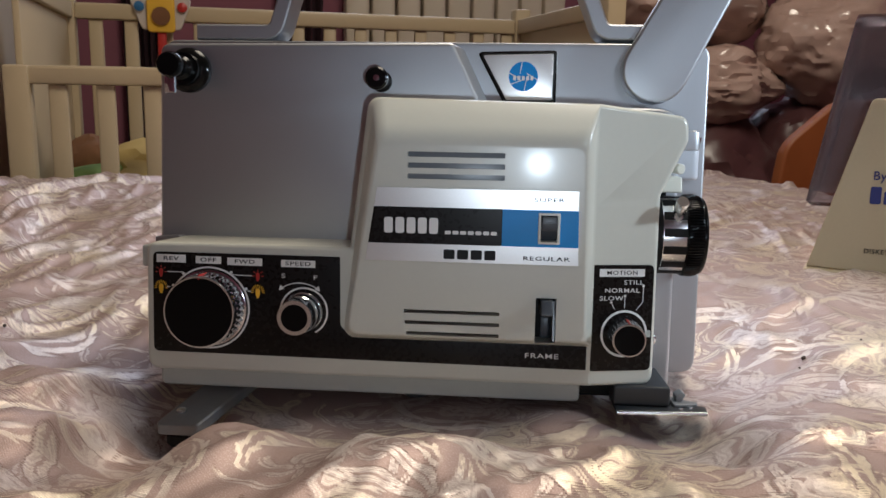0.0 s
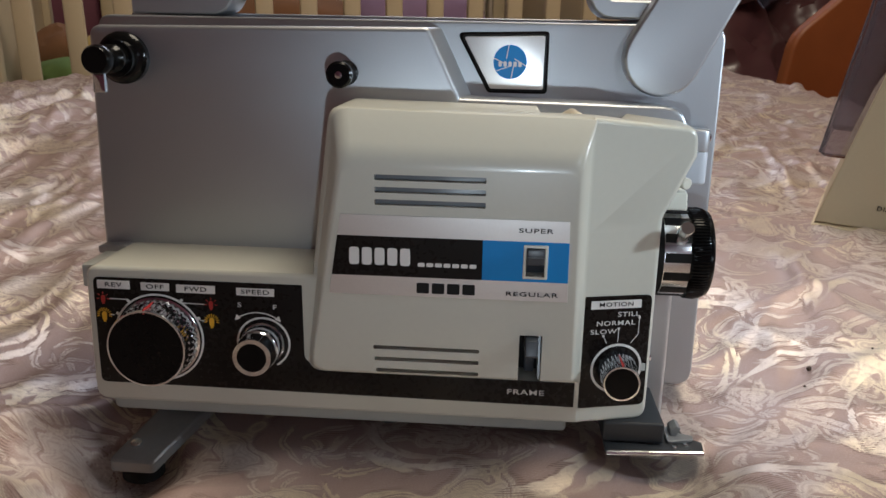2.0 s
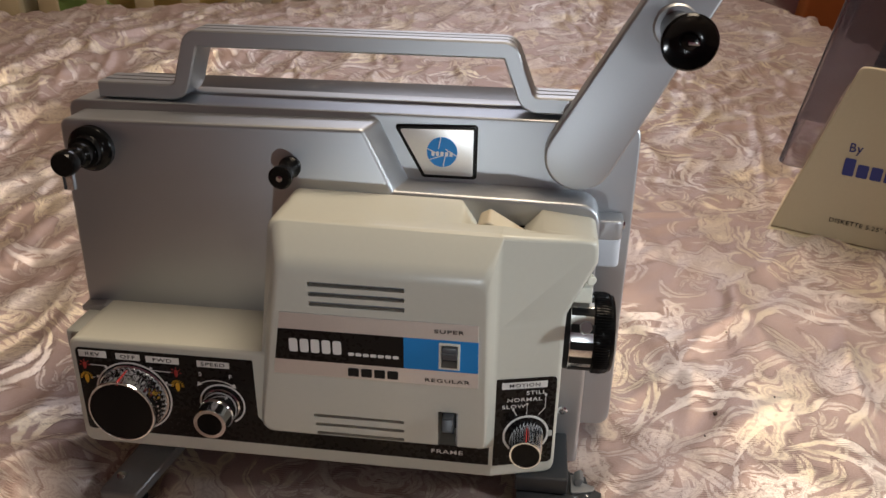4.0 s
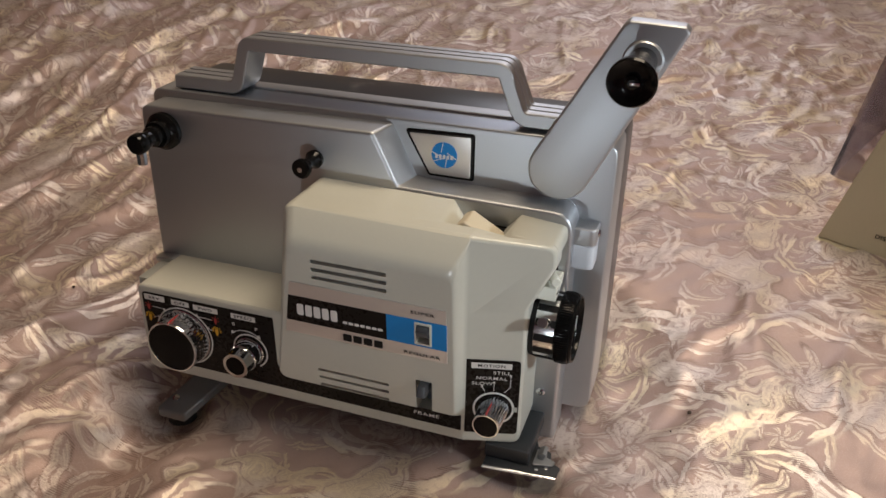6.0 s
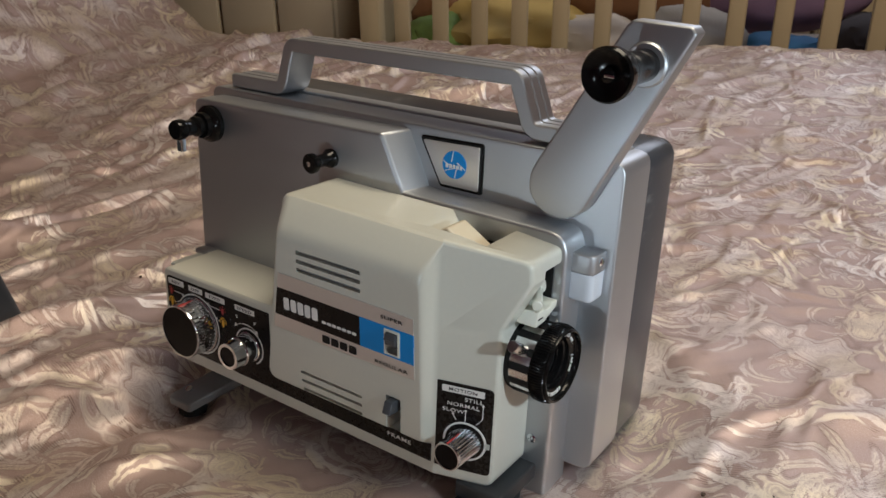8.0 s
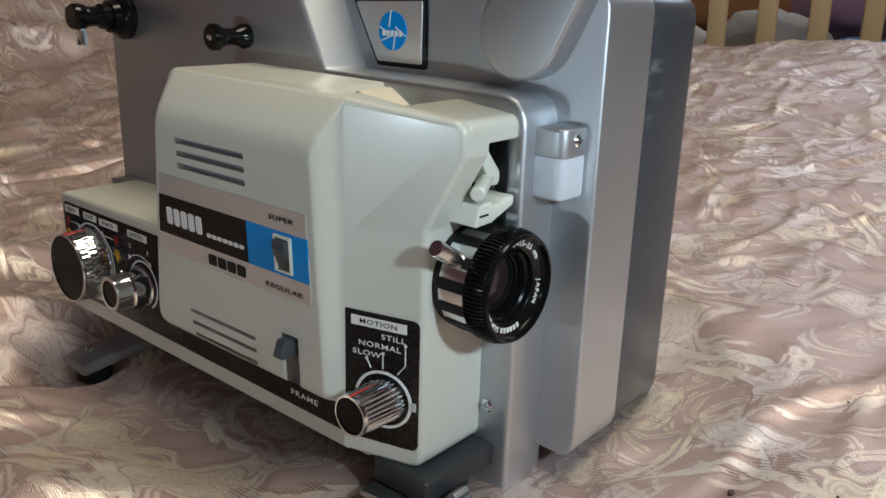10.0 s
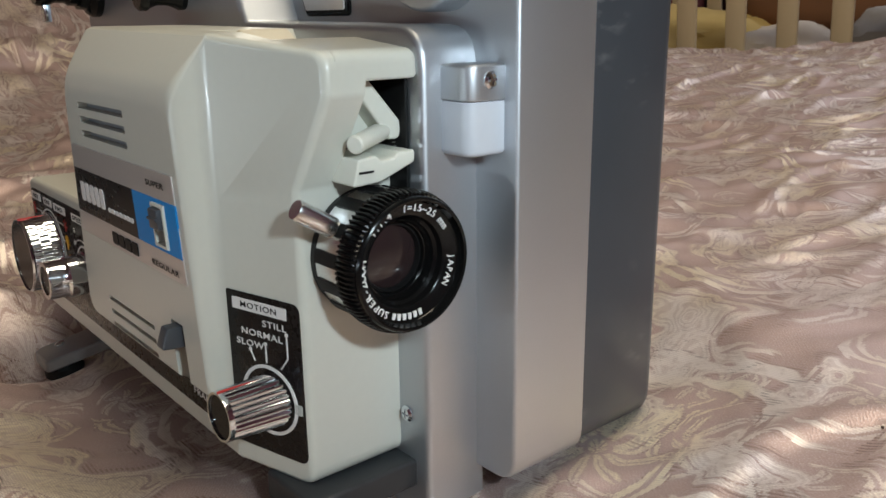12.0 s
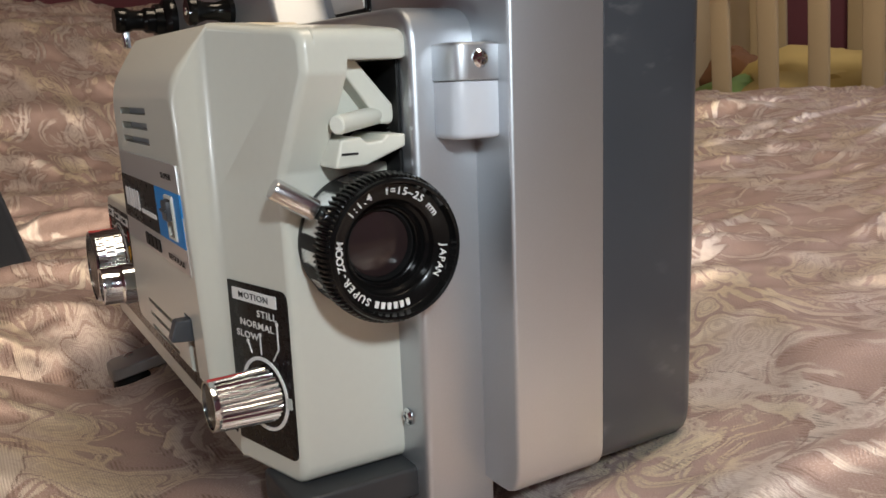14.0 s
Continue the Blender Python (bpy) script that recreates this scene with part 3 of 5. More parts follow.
lump("blanket", 0.62, 1.58, -0.05, (0.12, 0.14, 0.07), DARK_CLOTH, "dark cloth heaped in the crib", "blanket", 10.8)

# hanging toy on the far rail
toy = thing("crib_toy", "yellow plastic activity toy hung on the crib rail", "toy", ROOM @ Matrix.Translation((-0.215, 1.935, 0.360)) @ Matrix.Scale(0.96, 4))
TOY_YELLOW = material("yellow_toy_plastic", (0.70, 0.42, 0.04), 0.35, vary=0.05)
TOY_WHITE = material("clear_white_plastic", (0.55, 0.50, 0.46), 0.3, vary=0.05)
part("toy_panel", slab([(-0.05, -0.055), (0.05, -0.055), (0.078, 0.02), (0.055, 0.09), (-0.055, 0.09), (-0.078, 0.02)], 0.015, 0.0, 0.018, 0.004, 0.004), TOY_WHITE, toy)
part("toy_face", slab(rect(-0.036, 0.036, -0.062, 0.03), 0.012, -0.012, 0.004, 0.004, 0), TOY_YELLOW, toy)
part("toy_dial", lathe([(0.024, 0), (0.024, 0.006), (0.001, 0.009)], Matrix.Translation((0, -0.012, -0.02)) @ Matrix.Rotation(radians(90), 4, "X"), 24), BROWN_FUR, toy)
for x, z, mat in ((-0.055, 0.045, RED_INK), (0.055, 0.045, BLUE_CLOTH), (-0.055, 0.005, BLUE_CLOTH), (0.055, 0.005, RED_INK)):
    part("toy_button", lathe([(0.013, 0), (0.013, 0.006), (0.001, 0.010)], Matrix.Translation((x, -0.001, z)) @ Matrix.Rotation(radians(90), 4, "X"), 20), mat, toy)
part("toy_tail", block(-0.012, 0.012, -0.004, 0.008, -0.14, -0.055, 0.005), RED_INK, toy)

# wardrobe beside the crib
wr = thing("wardrobe", "cream wardrobe with upright door boards beside the crib", "wardrobe", ROOM @ Matrix.Translation((-1.35, 1.50, -0.55)))
part("carcass", block(0.0, 0.76, 0.02, 0.60, 0.0, 2.30, 0.004), WARDROBE, wr)
for k in range(5):
    part("door_board", block(0.004 + 0.152 * k, 0.146 + 0.152 * k, 0.0, 0.019, 0.03, 2.26, 0.005), WARDROBE, wr)

# radiator and dark curtain on the far wall
rad = thing("radiator", "cream ribbed radiator below the far window", "radiator", ROOM @ Matrix.Translation((0.35, 2.50, -0.30)))
RAD_PAINT = material("radiator_paint", (0.66, 0.58, 0.45), 0.4, vary=0.05)
for k in range(9):
    part("radiator_fin", block(0.09 * k, 0.09 * k + 0.082, 0.0, 0.08, 0.0, 0.95, 0.012), RAD_PAINT, rad)
CURTAIN = material("dark_curtain", (0.035, 0.012, 0.018), 0.9, vary=0.2)
for u0, u1 in ((-0.37, -0.25), (0.12, 0.28), (-0.85, -0.72)):
    bm = bmesh.new()
    prof = [(u0 + (u1 - u0) * k / 24, 2.55 + 0.018 * math.sin(k * 1.35)) for k in range(25)]
    prof += [(p[0], p[1] + 0.02) for p in prof[::-1]]
    skin(bm, [[Vector((p[0], p[1], -0.5)) for p in prof], [Vector((p[0], p[1], 1.95)) for p in prof]])
    solid("curtain", bm, CURTAIN, "dark plum curtain hanging in folds", "curtain", ROOM, "curtains by the far wall")

# stuffed clear bags and a wooden chair back beyond the foot of the bed
for k, (u, v, z, s, sd) in enumerate(((1.22, 1.66, -0.22, (0.36, 0.28, 0.34), 1.1), (1.16, 1.62, 0.19, (0.20, 0.18, 0.11), 2.2), (1.14, 1.72, 0.44, (0.27, 0.2, 0.15), 3.3),
                                  (1.52, 1.56, 0.30, (0.20, 0.18, 0.15), 4.4), (1.55, 1.62, -0.1, (0.25, 0.22, 0.28), 5.5), (1.50, 1.66, 0.60, (0.26, 0.2, 0.17), 6.6))):
    low = k in (0, 4)
    lump("storage_bag", u, v, z, s, PLUM_BAG if low else PLASTIC_BAG, "dark plum stuffed bag standing on the floor" if low else "clear plastic bag stuffed with a pinkish quilt",
         "storage bag", sd, 0.24, 5, 3.4, 0.045)
chair = thing("wooden_chair", "orange-brown wooden chair with a rounded back beside the bed", "chair", ROOM @ Matrix.Translation((1.03, 1.10, -0.60)) @ Matrix.Diagonal((1, 1, 0.97, 1)))
part("backrest", slab([(0.0, 0.45), (0.44, 0.45), (0.44, 0.72), (0.32, 0.775), (0.15, 0.775), (0.03, 0.68)], [0.01, 0.01, 0.08, 0.08, 0.08, 0.08], 0.0, 0.03, 0.008, 0.008), WOOD, chair)
part("seat", block(0.0, 0.44, -0.42, 0.03, 0.40, 0.44, 0.008), WOOD, chair)
for x in (0.0, 0.40):
    for y in (-0.42, -0.01):
        part("leg", block(x, x + 0.04, y, y + 0.04, 0.0, 0.40, 0.004), WOOD, chair)

# ---- the film projector ----
proj = thing("film_projector", "silver-grey and cream cine film projector standing on a satin bedspread", "film projector", STAND)


def label_y(z):
    """Front of the sloping label face at a height."""
    return -0.0072 - 0.0035 * (z - 0.067) / 0.093


def wedge_y(x):
    """Front of the end of the housing, which falls back towards the lens."""
    return 0.0004 + 0.27 * (x - 0.0945)


LABEL_TILT = math.degrees(math.atan2(0.0035, 0.093))
WEDGE_TURN = math.degrees(math.atan(0.27))


def on_label(x, z, out=0.0):
    return pose(x, label_y(z) - out, z, 90 + LABEL_TILT, 0, 0)


def on_wedge(x, z, out=0.0):
    return pose(x, wedge_y(x) - out, z, 90, 0, WEDGE_TURN)


# cream front housing: low control box, tall lamp cover with the raised label face, end piece with roof
low = slab([(-0.132, 0.0425), (0.0957, 0.0425), (0.0957, 0.066), (-0.020, 0.066), (-0.020, 0.1085), (-0.132, 0.1085)],
           [0.007, 0.001, 0.001, 0.001, 0.001, 0.006], 0.0, 0.046, 0.0022, 0.0)
tall_back = [(-0.0325, 0.062), (0.0955, 0.062), (0.0955, 0.1816), (-0.0185, 0.1835)]
tall_rim = [(-0.0300, 0.0625), (0.0950, 0.0625), (0.0950, 0.1807), (-0.0160, 0.1825)]
tall_in = [(-0.0255, 0.0668), (0.0900, 0.0668), (0.0880, 0.1600), (-0.0105, 0.1600)]
tall_rad = [0.0065, 0.0005, 0.0005, 0.007]
tall = bmesh.new()
loops = [[Vector((p[0], 0.046, p[1])) for p in rounded(tall_back, tall_rad)],
         [Vector((p[0], 0.0035, p[1])) for p in rounded(tall_back, tall_rad)],
         [Vector((p[0], 0.0016, p[1])) for p in rounded(inset(tall_back, 0.0007), tall_rad)],
         [Vector((p[0], 0.0006, p[1])) for p in rounded(tall_rim, tall_rad)]]
inner = rounded(tall_in, [0.007, 0.005, 0.006, 0.006])
rim = rounded(tall_rim, tall_rad)
for across, deep in ((0.32, 0.43), (0.56, 0.74), (0.70, 0.88), (0.82, 0.955), (0.92, 0.99), (1.0, 1.0)):
    loops.append([Vector((r[0] + (p[0] - r[0]) * across, 0.0006 + (label_y(p[1]) - 0.0006) * deep, r[1] + (p[1] - r[1]) * across)) for r, p in zip(rim, inner)])
loops.append([Vector((p[0], label_y(p[1]), p[1])) for p in inset(inner, 0.0008)])
skin(tall, loops)


def wedge(pts, radii, y1, rf):
    """Outline at the sloping front, straight back to y1."""
    bm = bmesh.new()
    lps = []
    for k in range(5):
        d, dy = rf * (1 - math.sin(math.pi / 8 * k)), rf * (1 - math.cos(math.pi / 8 * k))
        at = [(pts[0][0] if p[0] < pts[0][0] + 1.5 * rf else p[0], p[1]) for p in rounded(inset(pts, d), [max(r - d, 0.0003) for r in radii])]
        lps.append([Vector((x, wedge_y(x) + dy, z)) for x, z in at])
    lps.append([Vector((p[0], y1(p[1]) if callable(y1) else y1, p[1])) for p in rounded(pts, radii)])
    return skin(bm, lps)


end_low = wedge([(0.0937, 0.0425), (0.1268, 0.0425), (0.1268, 0.139), (0.0937, 0.139)], [0.001, 0.006, 0.001, 0.001], 0.0445, 0.0022)
end_up = wedge([(0.0937, 0.130), (0.1268, 0.130), (0.1270, 0.138), (0.1400, 0.165), (0.1395, 0.1768), (0.0937, 0.1818)],
               [0.001, 0.001, 0.004, 0.004, 0.006, 0.001], lambda z: 0.0215 + 0.004 * (z - 0.137) / 0.03, 0.0022)
roof = slab([(0.094, 0.1685), (0.1398, 0.1685), (0.1396, 0.1768), (0.094, 0.1818)], [0.001, 0.001, 0.0045, 0.001], 0.016, 0.0455, 0.001, 0.004)
housing = boolean(low, [tall, end_low, end_up, roof], "UNION")
cuts = []
for k, z in enumerate((0.1565, 0.1512, 0.1459)):
    cuts.append(slab(rect(0.003, 0.0498, z - 0.0023, z + 0.0002), 0.0003, -0.03, -0.0067, seg=1))
for k, z in enumerate((0.0795, 0.0740, 0.0685)):
    cuts.append(slab(rect(0.002 + 0.0006 * k, 0.0490, z - 0.0018, z), 0.0003, -0.03, 0.006, seg=1))
cuts.append(block(-0.0053, 0.0053, -0.0076, 0.0076, -0.0062, 0.02, 0.0004, m=on_label(0.0717, 0.1212)))
cuts.append(slab(rect(0.0665, 0.0765, 0.0645, 0.0873), 0.0004, -0.03, 0.012, seg=1))
# the film inlet in the roof
cuts.append(slab([(0.0800, 0.1690), (0.103, 0.1690), (0.122, 0.19), (0.0655, 0.19)], 0.0004, 0.0125, 0.07, seg=1))
# open corner behind the end piece
housing = boolean(housing, cuts)
body = part("front_housing", housing, CREAM, proj, "glossy cream plastic housing with raised label face")
soft = bmesh.new()          # moulded edges run softly into one another
soft.from_mesh(body.data)
crisp(soft, 58).to_mesh(body.data)
soft.free()
body.modifiers.new("moulded", "WEIGHTED_NORMAL").keep_sharp = True
part("vent_backing", block(0.001, 0.052, -0.0070, -0.0060, 0.1425, 0.1575, 0.0002), GREY_PLASTIC, body)
part("lower_vent_backing", block(0.0, 0.051, 0.0065, 0.0075, 0.064, 0.082, 0.0002), BLACK_MATT, body)
part("gate_interior", block(0.095, 0.1355, 0.0424, 0.0436, 0.128, 0.170, 0.0002), BLACK_MATT, body)
part("inlet_floor", block(0.079, 0.116, 0.013, 0.044, 0.1675, 0.1694, 0.0002), BLACK_MATT, body)

# light grey-green base band under the housing
part("base_band", slab(rect(-0.1320, 0.0915, 0.0297, 0.0430), [0.004, 0.003, 0.0005, 0.0005], 0.0165, 0.060, 0.0018, 0), CREAM_LOW, proj,
     "pale grey-green plastic base band")

# ---- black control panel with its printing ----
panel_pts = [(-0.1283, 0.0520), (0.0925, 0.0508), (0.0925, 0.0628), (-0.0250, 0.0628), (-0.0310, 0.0685), (-0.0315, 0.1035), (-0.1283, 0.1035)]
panel = part("control_panel", slab(panel_pts, [0.003, 0.0003, 0.0003, 0.003, 0.004, 0.0006, 0.003], -0.0005, 0.002, 0.0003, 0), PANEL, proj,
             "black control panel with white printing")
mpts = [(0.0946, 0.0502), (0.1252, 0.0502), (0.1252, 0.1034), (0.0946, 0.1034)]
mode_panel = part("mode_panel", slab(mpts, [0.0006, 0.003, 0.003, 0.0006], 0, 0.002, 0.0002, 0, place=lambda x, y, z: (x, wedge_y(x) - 0.0004 + y, z)), PANEL, proj,
                  "black panel of the film speed selector")


def tag_plate(x0, x1, z0, z1, parent):
    return part("tag_plate", block(x0, x1, -0.0008, 0.0, z0, z1, 0.0001), WHITE_INK, parent)


for text, x0, x1, zt, zb in (("REV", -0.1263, -0.1110, 0.1022, 0.0982), ("OFF", -0.1058, -0.0925, 0.1018, 0.0981),
                             ("FWD", -0.0893, -0.0712, 0.1015, 0.0977), ("SPEED", -0.0615, -0.0440, 0.1012, 0.0976)):
    tag_plate(x0, x1, zb, zt, panel)
    part("lettering", words(text, 0.0020, facing((x0 + x1) / 2, -0.0009, (zt + zb) / 2), 1.55), BLACK_INK, panel)
for text, x, z in (("S", -0.0603, 0.0930), ("F", -0.0440, 0.0925)):
    part("lettering", words(text, 0.0022, facing(x, -0.0006, z), 1.4), WHITE_INK, panel)
part("lettering", words("FRAME", 0.0024, facing(0.0705, -0.0006, 0.0570), 1.5), WHITE_INK, panel)

mlabel = slab(rect(0.0976, 0.1204, 0.0976, 0.1014), 0.0002, -0.0003, 0.001, seg=2, place=lambda x, y, z: (x, wedge_y(x) - 0.0004 + y, z))
part("tag_plate", mlabel, WHITE_INK, mode_panel)
for text, x, z, mat, h in (("MOTION", 0.1090, 0.0995, BLACK_INK, 0.0019), ("STILL", 0.1150, 0.0946, WHITE_INK, 0.0021),
                           ("NORMAL", 0.1093, 0.0906, WHITE_INK, 0.0021), ("SLOW", 0.1040, 0.0867, WHITE_INK, 0.0021)):
    part("lettering", words(text, h, on_wedge(x, z, 0.0008 if text == "MOTION" else 0.0005), 1.36, bold=0.003 if text == "MOTION" else 0.009), mat, mode_panel)


def mark_line(pts, w, parent, mat=WHITE_INK, slope=False):
    """A printed line through points in x and z, each stretch a thin bar."""
    bm = bmesh.new()
    for (xa, za), (xb, zb) in zip(pts, pts[1:]):
        d = Vector((xb - xa, zb - za)).normalized() * w / 2
        q = [(xa + d.y, za - d.x), (xb + d.y, zb - d.x), (xb - d.y, zb + d.x), (xa - d.y, za + d.x)]
        y0 = -0.0007
        f = (lambda x, y, z: (x, wedge_y(x) + y, z)) if slope else None
        slab(q, 0.00002, y0, 0.0, seg=1, bm=bm, place=f)
    return part("printed_line", bm, mat, parent)


for pts in ([(0.1040, 0.0847), (0.1058, 0.0812)], [(0.1108, 0.0878), (0.1108, 0.0815)], [(0.1200, 0.0928), (0.1200, 0.0850), (0.1168, 0.0808)]):
    mark_line(pts, 0.0003, mode_panel, slope=True)
    x, z = pts[0]
    mark_line([(x, z - 0.0004), (x, z + 0.0007)], 0.0011, mode_panel, slope=True)


def ring(x, z, r, w, parent, y=-0.0007, name="printed_ring", a0=0, a1=360, mat=WHITE_INK, slope=False, n=64):
    bm = bmesh.new()
    full = a1 - a0 >= 360
    k = n if full else n + 1
    vs = []
    for i in range(k):
        a = radians(a0 + (a1 - a0) * i / n)
        row = []
        for rr, yy in ((r - w / 2, y + 0.0006), (r - w / 2, y), (r + w / 2, y), (r + w / 2, y + 0.0006)):
            px, pz = x + rr * math.cos(a), z + rr * math.sin(a)
            row.append(bm.verts.new((px, (wedge_y(px) if slope else 0) + yy, pz)))
        vs.append(row)
    for i in range(k if full else k - 1):
        p, q = vs[i], vs[(i + 1) % k]
        for j in range(3):
            bm.faces.new((p[j], p[j + 1], q[j + 1], q[j]))
    return part(name, bm, mat, parent)


ring(-0.0988, 0.0755, 0.0207, 0.0009, panel)
ring(-0.0497, 0.0752, 0.0120, 0.0009, panel, a0=-60, a1=215)
ring(-0.0520, 0.0735, 0.0162, 0.0005, panel, a0=58, a1=122)
for sx in (-1, 1):
    tip = [(-0.0520 + sx * px, pz) for px, pz in ((0.0107, 0.0856), (0.0098, 0.0886), (0.0078, 0.0867))]
    part("arrow_head", slab(tip if sx > 0 else tip[::-1], 0.0001, -0.0008, 0.0, seg=1), WHITE_INK, panel)
ring(0.1110, 0.0690, 0.0113, 0.0011, mode_panel, slope=True)
mark_line([(0.1221, 0.0688), (0.1246, 0.0688)], 0.0034, mode_panel, CREAM_LOW, True)


def bulb_sign(x, z, mat, rays, s=1.0):
    """A printed lamp: round glass, cap and rays."""
    bm = slab([(x - 0.0010 * s, z - 0.0020 * s), (x + 0.0010 * s, z - 0.0020 * s), (x + 0.0012 * s, z + 0.0012 * s), (x + 0.0006 * s, z + 0.0021 * s), (x - 0.0006 * s, z + 0.0021 * s), (x - 0.0012 * s, z + 0.0012 * s)],
              0.0005 * s, -0.0008, 0.0, seg=2)
    slab(rect(x - 0.0006 * s, x + 0.0006 * s, z - 0.0030 * s, z - 0.0018 * s), 0.0001, -0.0008, 0.0, seg=1, bm=bm)
    for k in range(rays):
        a = radians(-10 + 200 * k / (rays - 1))
        c, d = Vector((math.cos(a), math.sin(a))), Vector((-math.sin(a), math.cos(a))) * 0.00018
        p, q = Vector((x, z + 0.0004)) + c * 0.0021 * s, Vector((x, z + 0.0004)) + c * 0.0036 * s
        slab([p - d, q - d, q + d, p + d], 0.00002, -0.0008, 0.0, seg=1, bm=bm)
    return part("lamp_sign", bm, mat, panel)


bulb_sign(-0.1240, 0.0932, RED_INK, 5, 0.85)
bulb_sign(-0.1240, 0.0850, YELLOW_INK, 11)
bulb_sign(-0.0735, 0.0925, RED_INK, 5, 0.85)
bulb_sign(-0.0735, 0.0842, YELLOW_INK, 11)
mark_line([(-0.1210, 0.0934), (-0.1120, 0.0934)], 0.0004, panel)
mark_line([(-0.1212, 0.0856), (-0.1192, 0.0856)], 0.0004, panel)
mark_line([(-0.0878, 0.0928), (-0.0765, 0.0925)], 0.0004, panel)
mark_line([(-0.0790, 0.0848), (-0.0768, 0.0845)], 0.0004, panel)
for a in (128, 150, 58, 28):
    c = Vector((math.cos(radians(a)), math.sin(radians(a)))) * 0.0218
    x, z = -0.0988 + c.x, 0.0755 + c.y
    mark_line([(x - c.x * 0.03, z - c.y * 0.03), (x + c.x * 0.03, z + c.y * 0.03)], 0.0014, panel)


# ---- knobs ----
def turned_cap(r, h):
    """A shallow cap with fine turned grooves."""
    n = max(int(r / 0.0007), 6)
    return lathe([(r, h - 0.0003)] + [(max(r * (1 - k / n), 0.0002), h - 0.0007 - 0.0012 * k / n - 0.00006 * (k % 2)) for k in range(n + 1)], Matrix(), 64)


def knob(name, m, r0, r1, length, teeth, depth, label, pointer, cap_r, back=0.0, per=6, tiers=0):
    """A chromed knob out along local z of m, with grip, rim, dark cap and pointer."""
    e = new(name)
    e.parent, e.matrix_basis = proj, m
    tagged(e, label)
    i = Matrix()
    if not back:
        part("skirt", lathe([(r0 * 1.03, 0), (r0 * 1.03, length * 0.05), (r0 * 0.98, length * 0.08)], i, 48), CHROME, e)
    if tiers:
        grip = bmesh.new()
        for k in range(tiers):
            h0, h1 = length * (0.08 + 0.84 * k / tiers), length * (0.08 + 0.84 * (k + 1) / tiers)
            ra, rb = r0 + (r1 - r0) * k / tiers, r0 + (r1 - r0) * (k + 1) / tiers
            fluted([(ra * 0.99, h0, 1), (rb * 0.99, h1, 1)], Matrix.Rotation(math.pi / teeth * (k % 2), 4, "Z"), teeth, depth, bm=grip, per=4)
    elif teeth:
        grip = fluted([(r0 * 0.985, length * 0.06 - 1.2 * back, 0), (r0 * 0.99, length * 0.09 - 1.2 * back, 1), (r1 * 1.01, length * 0.88, 1), (r1, length * 0.92, 0)], i, teeth, depth, per=per, wavy=True)
    else:
        grip = lathe([(r0 * 0.97, length * 0.06), (r0 * 0.96, length * 0.50), (r0 * 0.90, length * 0.54), (r1, length * 0.58), (r1, length * 0.92)], i, 64)
    part("grip", grip, CHROME, e)
    part("rim", lathe([(r1 * 0.995, length * 0.90), (r1 * 1.005, length * 0.94), (r1 * 0.99, length), (cap_r, length), (cap_r, length * 0.80), (0.0002, length * 0.80)], i, 64), CHROME, e)
    part("cap", turned_cap(cap_r * 0.995, length * 0.985), CAP, e, "turned glossy black cap")
    if pointer:
        part("pointer_line", block(-0.00035, 0.00035, r1 * 0.9, r1 * 1.015 + 0.0003, length * 0.16, length * 0.99, 0.0001), RED_INK, e, "red pointer line")
    return e


OUT = Matrix.Rotation(radians(90), 4, "X")      # local z towards -y, local y upwards
knob("mode_dial", Matrix.Translation((-0.0988, -0.0005, 0.0755)) @ OUT, 0.0190, 0.0180, 0.0150, 40, 0.00035, "large chromed dial with checkered edge", True, 0.0171, tiers=3)
knob("speed_knob", Matrix.Translation((-0.0500, -0.0005, 0.0750)) @ OUT, 0.0098, 0.0086, 0.0180, 0, 0, "small smooth chromed speed knob", False, 0.0066)
knob("film_mode_knob", Matrix.Translation((0.1113, wedge_y(0.1113) - 0.0005, 0.0690)) @ OUT, 0.0090, 0.0080, 0.0178, 28, 0.0008, "fluted chrome selector knob", True, 0.0072, 0.004, 8)

# ---- label plate ----
plate = new("label_plate")
plate.parent = proj
tagged(plate, "brushed aluminium label with black and blue bands")


def plate_piece(name, pts, mat, out, label="", r=0.0002, window=False):
    bm = slab(pts, r, 0, 0.0012, 0.0001, 0, seg=2, steps=1, place=lambda x, y, z: (x, label_y(z) - out + y, z))
    if window:
        bm = boolean(bm, [block(-0.0050, 0.0050, -0.0073, 0.0073, -0.02, 0.02, 0.0003, m=on_label(0.0717, 0.1212))])
    return part(name, bm, mat, plate, label)


plate_piece("aluminium_sheet", [(-0.0172, 0.1035), (0.0862, 0.1035), (0.0852, 0.1393), (-0.0117, 0.1393)], ALU, 0.0004, "brushed aluminium sheet", window=True)
plate_piece("black_band", [(-0.0158, 0.1122), (0.0492, 0.1122), (0.0492, 0.1300), (-0.0131, 0.1300)], PANEL, 0.0006)
plate_piece("blue_band", [(0.0492, 0.1122), (0.0859, 0.1122), (0.0855, 0.1300), (0.0492, 0.1300)], BLUE_INK, 0.0006, window=True)
for text, x, z in (("SUPER", 0.0713, 0.1348), ("REGULAR", 0.0707, 0.1065)):
    part("lettering", words(text, 0.0019, on_label(x, z, 0.0008), 1.75, bold=0.011), BLACK_INK, plate)
